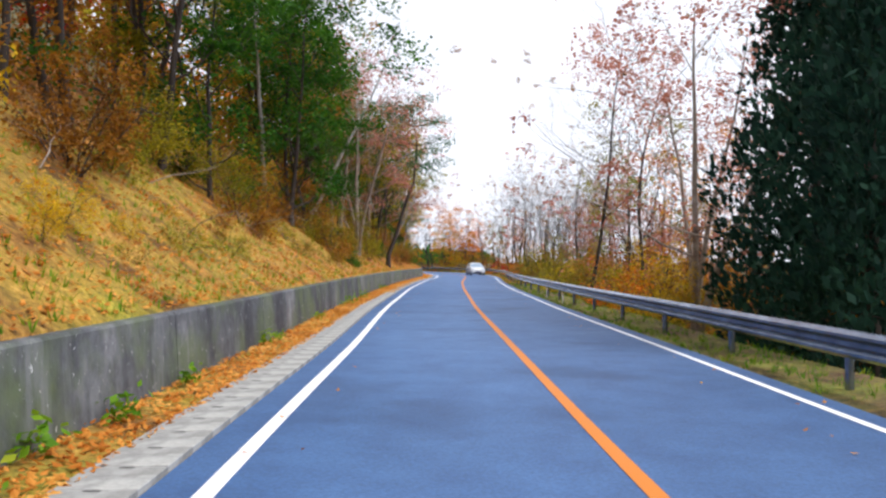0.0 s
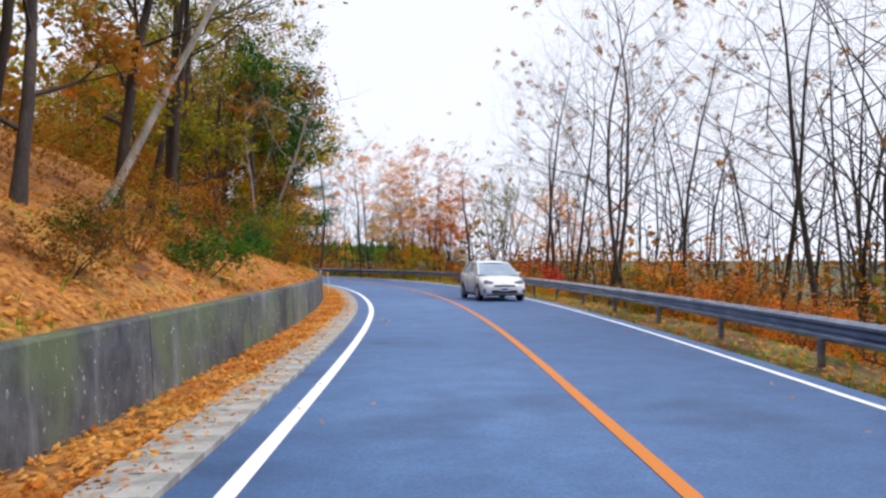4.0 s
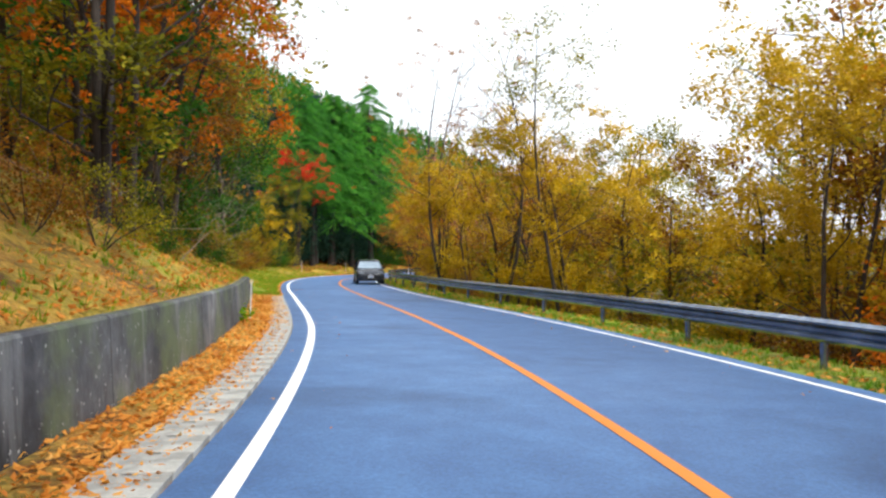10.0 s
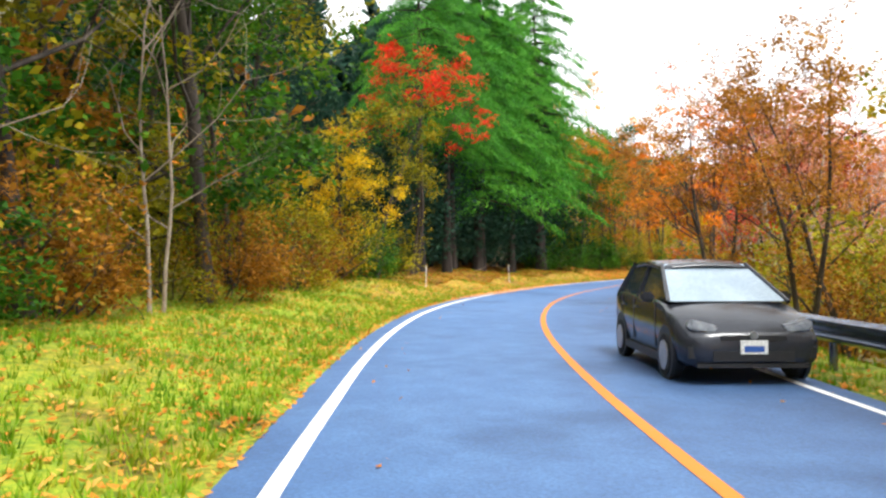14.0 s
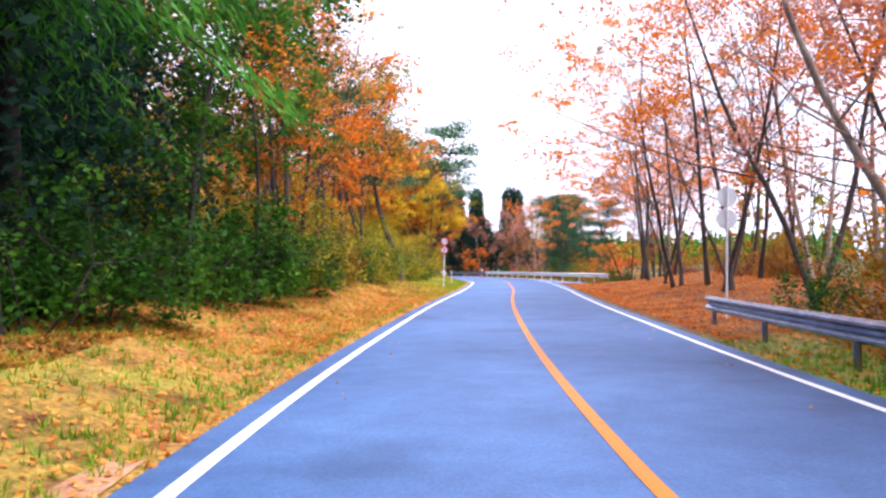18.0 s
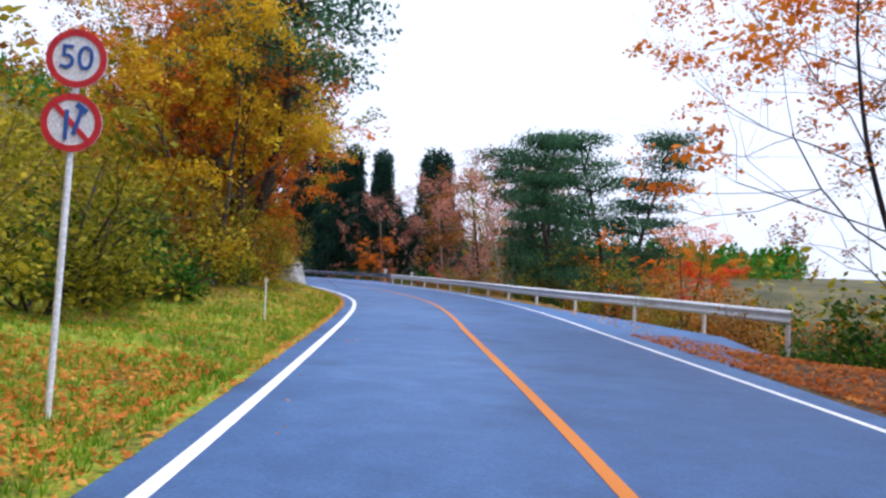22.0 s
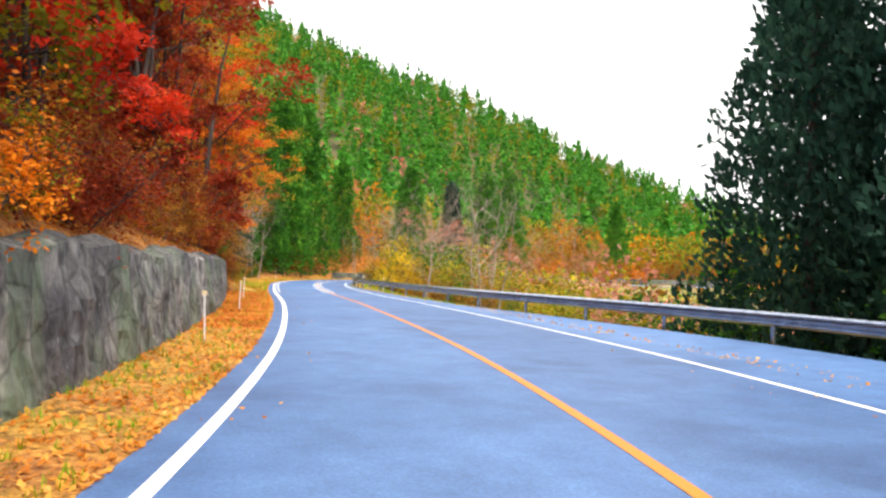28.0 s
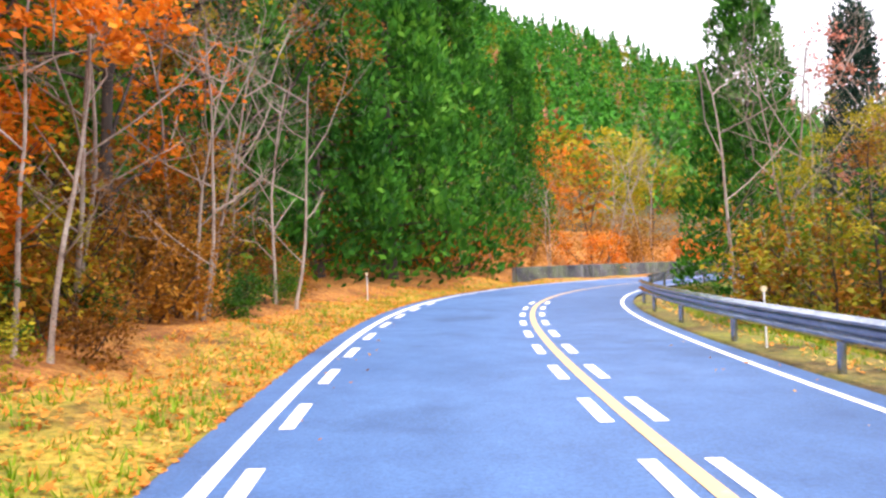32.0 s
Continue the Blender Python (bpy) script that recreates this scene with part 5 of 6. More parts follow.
# added cedars to darken the wood behind firs, and thicket over the stone wall
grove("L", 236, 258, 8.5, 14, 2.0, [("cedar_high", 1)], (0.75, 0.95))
grove("L", 384, 416, 3.6, 4.4, 0.7, [("shrub_brown", 2), ("shrub_deep", 3), ("shrub_green", 2)], (0.6, 0.95))
grove("L", 403, 420, 2.9, 5.2, 0.7, [("shrub_green", 3), ("shrub_brown", 2), ("shrub_olive", 1)], (0.5, 0.9))
for slots in KINDS.values():
    for slot in slots:
        if not slot[1]:
            for o in (*slot[0].children_recursive, slot[0]):
                bpy.data.objects.remove(o)

# ---- walls, gutter, rails ----
def prism_along(name, s0, s1, profile, mat, step=0.5, rough=0.0, seed=0):
    """A closed profile (offset, height; functions of s) drawn along the road, with end caps."""
    ss = np.linspace(s0, s1, max(2, int(round((s1 - s0) / step)) + 1))
    ring = []
    for s in ss:
        pts = profile(float(s))
        ring.append([at(s, o, z) for o, z in pts])
    v = np.array(ring)
    n, k = v.shape[:2]
    i = np.arange(n * k).reshape(n, k)
    j = np.roll(i, -1, axis=1)
    q = np.stack([i[:-1], j[:-1], j[1:], i[1:]], -1).reshape(-1, 4)
    bm = bmesh.new()
    vs = [bm.verts.new(p) for p in v.reshape(-1, 3)]
    for f in q:
        bm.faces.new([vs[a] for a in f])
    bm.faces.new([vs[a] for a in i[0][::-1]])
    bm.faces.new([vs[a] for a in i[-1]])
    bmesh.ops.recalc_face_normals(bm, faces=bm.faces[:])
    me = bpy.data.meshes.new(name)
    bm.to_mesh(me)
    bm.free()
    me.materials.append(mat)
    return me


def low_wall(s, end, label):
    root = tagged(new("retaining_wall"), label, "wall", kind="structure")
    while s < end - 0.5:
        e = min(s + 5.0, end)

        def prof(t):
            b = float(line(0, t)) - WALL_A_D
            h = float(wall_height(t)) if t < 300 else 0.9
            return [(b, -0.1), (b - 0.06, h - 0.03), (b - 0.09, h), (b - 0.32, h), (b - 0.34, h - 0.03), (b - 0.34, -0.1)]

        piece("panel", prism_along("panel", s, e - 0.025, prof, M["concrete"], 1.25), root)
        s = e


low_wall(-30.0, WALL_A[1], "low weathered concrete retaining wall along the bank")
low_wall(462.0, 525.0, "low grey concrete wall round the outside of the bend")


def rock_wall():
    """The tall wall: a rough stone face with upright ridges."""
    rng = np.random.default_rng(9)
    ss = np.arange(WALL_B[0], WALL_B[1] + 0.01, 0.15)
    hs = np.linspace(-0.15, 1, 17)
    S, Hh = np.meshgrid(ss, hs, indexing="ij")
    end = np.clip(np.minimum(S - WALL_B[0], WALL_B[1] - S) / 4.0, 0, 1)
    top = WALL_B_H * (0.75 + 0.25 * end ** 0.6) + 0.05 * np.sin(S * 0.9) + 0.05 * np.sin(S * 2.7 + 1)
    ridge = np.array([[noise.noise(Vector((s * 0.9, h * 1.5, 3.0))) * 0.12 + noise.noise(Vector((s * 2.6, h * 4.4, 8.0))) * 0.07 + noise.noise(Vector((s * 6, h * 9, 5.0))) * 0.04 for h in hs] for s in ss])
    out = line(0, S) - wall_b_out(S) - 0.16 * Hh + ridge * np.clip(Hh * 4 + 0.5, 0, 1)
    out[:, -1] -= 0.28
    p = at(S.ravel(), out.ravel())
    p[:, 2] = (Hh * top).ravel()
    a, b = S.shape
    i = np.arange(a * b).reshape(a, b)
    q = np.stack([i[:-1, :-1], i[1:, :-1], i[1:, 1:], i[:-1, 1:]], -1).reshape(-1, 4)
    bo = (line(0, S) - wall_b_out(S) - 0.75)
    pb = at(S.ravel(), bo.ravel())
    pb[:, 2] = p[:, 2] - 0.02
    n = a * b
    edge = np.concatenate([i[0], i[1:, -1], i[-1, -2::-1], i[-2:0:-1, 0]])
    e2 = np.roll(edge, -1)
    side = np.stack([edge, e2, e2 + n, edge + n], -1)
    me = mesh_of("stone_wall", np.r_[p, pb], np.r_[q[:, ::-1], q + n, side], M["dark_stone"])
    tagged(new("stone_wall", me), "tall grey rough stone retaining wall with moss streaks", "wall", kind="structure")


rock_wall()


def boulder(name, s, d, size, seed, mat, label):
    rnd = random.Random(seed)
    cuts = [(Vector((rnd.gauss(0, 1), rnd.gauss(0, 1), rnd.gauss(0, 0.8))).normalized(), rnd.uniform(0.62, 0.9)) for _ in range(16)]
    bm = bmesh.new()
    bmesh.ops.create_icosphere(bm, subdivisions=5, radius=1.0)
    for v in bm.verts:
        k = min([1.15] + [h / max(v.co.dot(n), 1e-3) for n, h in cuts if v.co.dot(n) > 0.05])
        k *= 1 + 0.05 * noise.noise(v.co * 3 + Vector((seed, 0, 0))) + 0.025 * noise.noise(v.co * 9 + Vector((0, seed, 0)))
        v.co = Vector((v.co.x * size[0] * k, v.co.y * size[1] * k, v.co.z * size[2] * k))
    ob = part(name, bm, M[mat])
    ob.matrix_basis = place(s, float(line(0, s)) - d, size[2] * 0.35)
    return tagged(ob, label, "rock")


boulder("boulder", 322.4, 2.6, (0.9, 1.9, 0.95), 3, "rock", "pale grey rock outcrop at the start of the stone wall")
boulder("boulder", 325.6, 2.4, (0.9, 2.1, 1.1), 7, "rock", "pale grey rock outcrop beside the stone wall")


def gutter():
    root = tagged(new("gutter"), "pale concrete gutter covers along the road edge", "gutter", kind="structure")
    bm = bmesh.new()
    bmesh.ops.create_cube(bm, size=1.0)
    for v in bm.verts:
        v.co = Vector((v.co.x * 0.56, v.co.y * 0.596, v.co.z * 0.12))
    bmesh.ops.bevel(bm, geom=bm.edges[:], offset=0.005, segments=1, affect="EDGES")
    slot = bmesh.ops.create_cube(bm, size=1.0)
    for v in slot["verts"]:
        v.co = Vector((v.co.x * 0.11, v.co.y * 0.02 + 0.26, v.co.z * 0.12 + 0.002))
        for f in v.link_faces:
            f.material_index = 1
    me = bpy.data.meshes.new("slab")
    bm.to_mesh(me)
    bm.free()
    me.materials.append(M["slab"])
    me.materials.append(M["black"])
    rnd = random.Random(3)
    s = 2.0
    while s < 179:
        m = place(s, float(line(0, s)) - 0.71, 0.0 + rnd.uniform(-0.003, 0.004)) @ pose(0, 0, 0, rnd.uniform(-0.2, 0.2), rnd.uniform(-0.3, 0.3), rnd.uniform(-0.4, 0.4))
        piece("slab", me, root, m=m)
        s += 0.6


gutter()

BEAM = [(0.0, 0.385), (0.02, 0.395), (0.085, 0.44), (0.085, 0.475), (0.012, 0.535), (0.012, 0.59), (0.085, 0.65), (0.085, 0.685), (0.02, 0.73), (0.0, 0.74)]


def rail(s0, s1, out, mat, label, gap=4.0):
    """A steel guard rail: beam by beam and post by post."""
    root = tagged(new("guardrail"), label, "guardrail")
    x0, y0, _ = at(s0, 0)
    pm = bmesh.new()
    bmesh.ops.create_cone(pm, cap_ends=True, segments=10, radius1=0.057, radius2=0.057, depth=1.1)
    post_me = bpy.data.meshes.new("post")
    pm.to_mesh(post_me)
    pm.free()
    post_me.materials.append(mat)
    n = max(1, int(round((s1 - s0) / gap)))
    w = (s1 - s0) / n
    for k in range(n):
        a, b = s0 + k * w, s0 + (k + 1) * w

        def prof(t):
            o = float(line(2, t)) + out(t)
            return [(o - y, z) for y, z in BEAM] + [(o - y + 0.008, z) for y, z in BEAM[::-1]]

        piece("beam", prism_along("beam", a, b + 0.04, prof, mat, 1.0), root)
    for k in range(n + 1):
        s = s0 + k * w + (0.25 if k == 0 else -0.25 if k == n else 0)
        o = float(line(2, s)) + out(s) + 0.068
        piece("post", post_me, root, m=place(s, o, 0.15))
    return root


def curve(xs, ys):
    return lambda s: float(np.interp(s, xs, ys))


rail(-30, 253.5, curve([0, 75, 90, 105, 120, 135, 150, 185, 220, 253], [0.95, 0.97, 1.05, 1.45, 1.58, 1.28, 1.1, 1.15, 0.75, 1.2]), M["dull_steel"], "weathered grey steel guard rail on round posts")
rail(299.5, 352.5, curve([299, 306, 312, 318, 332, 345, 353], [4.6, 3.4, 1.9, 1.15, 1.15, 2.6, 4.4]), M["white_steel"], "whitish steel guard rail on round posts")
rail(354.2, 446, curve([354, 366, 377, 388, 394, 400, 408, 420, 434, 446], [5.1, 5.0, 4.7, 2.9, 1.9, 1.6, 1.45, 0.95, 0.68, 0.6]), M["steel"], "galvanised steel guard rail round the bend")
rail(452, 468, curve([452, 468], [0.7, 0.9]), M["steel"], "galvanised steel guard rail beyond the bend")

# ---- dashed speed marks near the end ----
def dashes(shift, which, s0, s1, label):
    s = s0
    while s < s1:
        me = ribbon("speed_mark", s, s + 1.25, lambda t: line(which, t) + shift - 0.07, lambda t: line(which, t) + shift + 0.07, 0.019, M["white"], 0.25)
        tagged(new("speed_mark", me), label, "road marking", "speed marks", "structure")
        s += 2.6


for sh, wh in ((0.27, 0), (-0.25, 1), (0.25, 1)):
    dashes(sh, wh, 409.0, 448, "white painted dash beside the lane line")

# ---- signs, markers ----
def cylinder(r, depth, seg=12):
    bm = bmesh.new()
    bmesh.ops.create_cone(bm, cap_ends=True, segments=seg, radius1=r, radius2=r, depth=depth)
    return bm


def disc(r, thick, y, z, seg=40, r_in=None):
    """An upright disc or ring facing -y."""
    bm = bmesh.new()
    if r_in is None:
        bmesh.ops.create_cone(bm, cap_ends=True, segments=seg, radius1=r, radius2=r, depth=thick)
        bmesh.ops.rotate(bm, verts=bm.verts[:], matrix=Matrix.Rotation(radians(90), 3, "X"))
    else:
        rows = []
        for rr, yy in ((r, -thick / 2), (r_in, -thick / 2), (r_in, thick / 2), (r, thick / 2)):
            rows.append([bm.verts.new((rr * math.cos(a), yy, rr * math.sin(a))) for a in np.arange(seg) * 2 * math.pi / seg])
        for k in range(4):
            for i in range(seg):
                bm.faces.new([rows[k][i], rows[k][(i + 1) % seg], rows[(k + 1) % 4][(i + 1) % seg], rows[(k + 1) % 4][i]])
        bmesh.ops.recalc_face_normals(bm, faces=bm.faces[:])
    bmesh.ops.translate(bm, verts=bm.verts[:], vec=(0, y, z))
    return bm


def slab_bm(x, y, z, sx, sy, sz, turn=0.0):
    bm = bmesh.new()
    bmesh.ops.create_cube(bm, size=1.0)
    for v in bm.verts:
        v.co = Vector((v.co.x * sx, v.co.y * sy, v.co.z * sz))
    bmesh.ops.rotate(bm, verts=bm.verts[:], matrix=Matrix.Rotation(radians(turn), 3, "Y"))
    bmesh.ops.translate(bm, verts=bm.verts[:], vec=(x, y, z))
    return bm


def text_mesh(body, size, depth):
    cu = bpy.data.curves.new("numerals", "FONT")
    cu.body, cu.size, cu.extrude, cu.align_x, cu.align_y = body, size, depth, "CENTER", "CENTER"
    ob = new("numerals", cu)
    me = bpy.data.meshes.new_from_object(ob.evaluated_get(bpy.context.evaluated_depsgraph_get()))
    bpy.data.objects.remove(ob)
    return me


def sign_pair(s, o, z0, faces, label, lean=0.0):
    root = tagged(new("road_sign"), label, "road sign")
    bm = cylinder(0.03, 3.6)
    bmesh.ops.translate(bm, verts=bm.verts[:], vec=(0, 0.03, 1.6))
    part("pole", bm, M["white_steel"], root)
    for k, z in enumerate((z0, z0 - 0.56)):
        plate = part("sign_plate", disc(0.255, 0.012, 0, z), M["sign_white"], root)
        part("border", disc(0.255, 0.01, -0.008, z, r_in=0.198), M["sign_red"], plate)
        if faces and k == 0:
            me = text_mesh("50", 0.3, 0.004)
            me.materials.append(M["sign_blue"])
            piece("numerals", me, plate, m=pose(0, -0.011, z, 90, 0, 0))
        elif faces:
            part("slash", slab_bm(0, -0.012, z, 0.045, 0.006, 0.44, -45), M["sign_red"], plate)
            part("arrow", slab_bm(-0.04, -0.014, z - 0.02, 0.035, 0.006, 0.26, 0), M["sign_blue"], plate)
            part("arrow", slab_bm(0.055, -0.014, z + 0.02, 0.035, 0.006, 0.26, 14), M["sign_blue"], plate)
            part("arrow", slab_bm(0.08, -0.0145, z + 0.13, 0.11, 0.006, 0.05, 35), M["sign_blue"], plate)
    root.matrix_basis = place(s, o, 0.1, faces and 4 or 180) @ pose(0, 0, 0, 0, lean, 0)
    return root


sign_pair(287.6, float(line(0, 287.6)) - 1.4, 3.17, True, "round speed limit and no overtaking signs on a white pole", 2.5)
sign_pair(254.6, float(line(2, 254.6)) + 1.9, 3.05, False, "back of two round road signs on a white pole", -2.0)


def delineator(s, side, d, high=0.95, label="thin white roadside marker post with a round reflector"):
    o = float(line(0, s)) - d if side == "L" else float(line(2, s)) + d
    x, y, _ = at(s, o)
    z = float(level(np.array([s]), np.array([o]), np.array([x]), np.array([y]))[0])
    root = tagged(new("marker_post"), label, "marker post", "roadside marker posts")
    bm = cylinder(0.017, high + 0.25, 10)
    bmesh.ops.translate(bm, verts=bm.verts[:], vec=(0, 0, high / 2 - 0.125))
    part("pole", bm, M["white_steel"], root)
    part("reflector", disc(0.05, 0.03, 0, high, 20), M["reflector"], root, "round amber reflector")
    root.matrix_basis = place(s, o, z) @ pose(0, 0, 0, random.Random(int(s)).uniform(-3, 3), random.Random(int(s) + 1).uniform(-3, 3), 0)
    return root


for s, d in ((101.6, 1.4), (108.4, 1.42), (115, 1.4), (146, 1.2), (167, 1.45), (219, 2.3), (231.5, 2.15), (299.0, 1.55), (343, 1.35), (353, 1.35), (376.5, 1.4), (387.8, 1.5), (397.8, 1.7), (446, 1.9)):
    delineator(s, "L", d)
for s, d, h in ((30, 0.62, 0.42), (35, 0.62, 0.42), (128, 2.1, 0.9), (221.5, 1.05, 0.95), (413, 1.35, 0.95), (423, 1.1, 0.95), (433, 0.95, 0.95)):
    delineator(s, "R", d, h, "short white marker post behind the guard rail")


def notice(s, d, w, h, z, label):
    root = tagged(new("roadside_notice"), label, "sign")
    bm = cylinder(0.025, z + 0.3, 10)
    bmesh.ops.translate(bm, verts=bm.verts[:], vec=(0, 0.02, z / 2 - 0.15))
    part("pole", bm, M["white_steel"], root)
    plate = part("sign_plate", slab_bm(0, 0, z, w, 0.015, h), M["sign_white"], root)
    for k in range(3):
        part("bar", slab_bm(0, -0.009, z + h * (0.25 - 0.25 * k), w * 0.7, 0.004, h * 0.09), M["black"], plate)
    o = float(line(2, s)) + d
    root.matrix_basis = place(s, o, -0.15, 10)


notice(356.5, 5.6, 0.3, 0.36, 1.15, "small white notice plate on a post behind the rail")
notice(351.0, 5.6, 0.28, 0.34, 1.0, "small white notice plate on a post among the trees")

# ---- cars ----
def car(root_label, paint_key, s, o, turn):
    """A small hatchback: lofted body, glass, lamps, wheels. Its front faces -y."""
    root = tagged(new("car"), root_label, "car")
    # stations from the nose: y, half width at sill, height of belt, half width of belt
    body = [(-1.98, 0.62, 0.30, 0.56, 0.62), (-1.92, 0.78, 0.24, 0.62, 0.80), (-1.6, 0.84, 0.20, 0.80, 0.86), (-1.15, 0.85, 0.20, 0.92, 0.86), (-0.7, 0.85, 0.19, 0.97, 0.86),
            (0.3, 0.85, 0.19, 0.99, 0.86), (1.3, 0.85, 0.20, 1.02, 0.86), (1.75, 0.82, 0.26, 1.04, 0.83), (1.95, 0.74, 0.36, 0.98, 0.76)]
    bm = bmesh.new()
    rings = []
    for y, ws, zs, zb, wb in body:
        zm = (zs + zb) / 2
        pts = [(-ws * 0.9, zs), (-ws, zs + 0.08), (-wb - 0.01, zm), (-wb, zb - 0.06), (-wb * 0.93, zb), (-wb * 0.5, zb + 0.035), (0, zb + 0.045), (wb * 0.5, zb + 0.035), (wb * 0.93, zb), (wb, zb - 0.06), (wb + 0.01, zm), (ws, zs + 0.08), (ws * 0.9, zs), (0, zs)]
        rings.append([bm.verts.new((x, y, z)) for x, z in pts])
    for a, b in zip(rings, rings[1:]):
        for i in range(len(a)):
            j = (i + 1) % len(a)
            bm.faces.new([a[i], a[j], b[j], b[i]])
    bm.faces.new(rings[0][::-1])
    bm.faces.new(rings[-1])
    bmesh.ops.recalc_face_normals(bm, faces=bm.faces[:])
    shell = part("body", bm, M[paint_key], root)
    for f in shell.data.polygons:
        f.use_smooth = True
    # cabin: four panes between the pillars, under the roof
    low = [(-0.79, -1.12), (0.79, -1.12), (0.79, 1.72), (-0.79, 1.72)]
    top = [(-0.60, -0.16), (0.60, -0.16), (0.61, 1.36), (-0.61, 1.36)]
    for i, nm, mt in ((0, "windscreen", "screen"), (1, "side_window", "glass"), (2, "rear_window", "glass"), (3, "side_window", "glass")):
        j = (i + 1) % 4
        bm = bmesh.new()
        vs = [bm.verts.new((low[i][0], low[i][1], 0.98)), bm.verts.new((low[j][0], low[j][1], 0.98)), bm.verts.new((top[j][0], top[j][1], 1.46)), bm.verts.new((top[i][0], top[i][1], 1.46))]
        ins = [bm.verts.new(((v.co.x) * 0.97, 0.3 + (v.co.y - 0.3) * 0.97, v.co.z)) for v in vs]
        bm.faces.new(vs)
        bm.faces.new(ins[::-1])
        for a in range(4):
            bm.faces.new([vs[a], ins[a], ins[(a + 1) % 4], vs[(a + 1) % 4]])
        bmesh.ops.recalc_face_normals(bm, faces=bm.faces[:])
        part(nm, bm, M[mt], root)
    bm = bmesh.new()
    rows = []
    for y, w, z in ((-0.30, 0.60, 1.425), (-0.16, 0.62, 1.465), (0.1, 0.635, 1.5), (0.5, 0.64, 1.52), (0.95, 0.63, 1.51), (1.3, 0.615, 1.475), (1.46, 0.59, 1.44)):
        rows.append([bm.verts.new((w * x, y, z - drop)) for x, drop in ((-1.04, 0.07), (-1.0, 0.02), (-0.75, 0.0), (-0.35, -0.018), (0, -0.022), (0.35, -0.018), (0.75, 0.0), (1.0, 0.02), (1.04, 0.07))])
    for ra, rb in zip(rows, rows[1:]):
        for i in range(len(ra) - 1):
            bm.faces.new([ra[i], ra[i + 1], rb[i + 1], rb[i]])
    bmesh.ops.recalc_face_normals(bm, faces=bm.faces[:])
    bmesh.ops.solidify(bm, geom=bm.faces[:], thickness=0.03)
    for f in part("roof", bm, M[paint_key], root).data.polygons:
        f.use_smooth = True
    for sx in (-1, 1):
        for y in (-1.27, 1.25):
            arch = cylinder(0.355, 0.05, 28)
            bmesh.ops.rotate(arch, verts=arch.verts[:], matrix=Matrix.Rotation(radians(90), 3, "Y"))
            bmesh.ops.translate(arch, verts=arch.verts[:], vec=(sx * 0.85, y, 0.33))
            part("wheel_arch", arch, M["black"], root)
        for y in (-0.78, 0.42, 1.2):
            part("door_seam", slab_bm(sx * 0.868, y, 0.66, 0.012, 0.014, 0.6), M["black"], root)
        part("side_sill", slab_bm(sx * 0.85, 0.0, 0.24, 0.05, 1.9, 0.1), M["black"], root)
        for y in (0.25, 1.05):
            grip = slab_bm(sx * 0.878, y, 0.84, 0.02, 0.17, 0.03)
            part("door_handle", grip, M[paint_key], root)
    part("front_lip", slab_bm(0, -1.93, 0.245, 1.35, 0.1, 0.05), M["black"], root)
    for sx in (-1, 1):
        for p0, p1, r in (((0.79, -1.13, 0.97), (0.60, -0.16, 1.46), 0.035), ((0.80, 0.42, 0.97), (0.615, 0.42, 1.46), 0.03), ((0.78, 1.71, 0.97), (0.60, 1.34, 1.46), 0.055)):
            v, f = tube([(np.array([p0[0] * sx, p0[1], p0[2]]), np.array([p1[0] * sx, p1[1], p1[2]]), r, r * 0.85)], 8)
            piece("pillar", mesh_of("pillar", v, f, M[paint_key], True), root)
    for x in (-0.58, 0.58):
        lamp = slab_bm(x, -1.83, 0.70, 0.36, 0.16, 0.13, 14 if x < 0 else -14)
        bmesh.ops.bevel(lamp, geom=lamp.edges[:], offset=0.03, segments=2, affect="EDGES")
        part("headlight", lamp, M["lamp"], root, "clear headlight")
        fog = slab_bm(x * 1.08, -1.87, 0.40, 0.3, 0.16, 0.14)
        part("fog_light", fog, M["black"], root)
        mir = slab_bm(x * 1.62, -0.62, 1.02, 0.2, 0.12, 0.14)
        bmesh.ops.bevel(mir, geom=mir.edges[:], offset=0.035, segments=2, affect="EDGES")
        part("mirror", mir, M[paint_key], root)
        tail = slab_bm(x * 1.2, 1.86, 0.85, 0.16, 0.14, 0.3)
        part("tail_light", tail, M["sign_red"], root, "red tail light")
    part("grille", slab_bm(0, -1.955, 0.58, 0.8, 0.07, 0.06), M["black"], root)
    part("bumper_intake", slab_bm(0, -1.965, 0.36, 0.98, 0.06, 0.12), M["black"], root)
    part("badge", disc(0.05, 0.02, -1.995, 0.61, 20), M["rim"], root)
    plate = part("number_plate", slab_bm(0, -2.0, 0.47, 0.33, 0.012, 0.165), M["plate"], root)
    part("bar", slab_bm(0, -2.008, 0.45, 0.24, 0.004, 0.07), M["sign_blue"], plate)
    for x in (-0.74, 0.74):
        for y in (-1.27, 1.25):
            bm = cylinder(0.30, 0.19, 28)
            bmesh.ops.bevel(bm, geom=[e for e in bm.edges if e.calc_face_angle(0) > 1.0], offset=0.03, segments=2, affect="EDGES")
            bmesh.ops.rotate(bm, verts=bm.verts[:], matrix=Matrix.Rotation(radians(90), 3, "Y"))
            bmesh.ops.translate(bm, verts=bm.verts[:], vec=(x * 1.07, y, 0.30))
            wheel = part("wheel", bm, M["tyre"], root)
            bm = cylinder(0.19, 0.04, 20)
            bmesh.ops.rotate(bm, verts=bm.verts[:], matrix=Matrix.Rotation(radians(90), 3, "Y"))
            bmesh.ops.translate(bm, verts=bm.verts[:], vec=(x * 1.07 + math.copysign(0.09, x), y, 0.30))
            part("rim", bm, M["rim"], wheel)
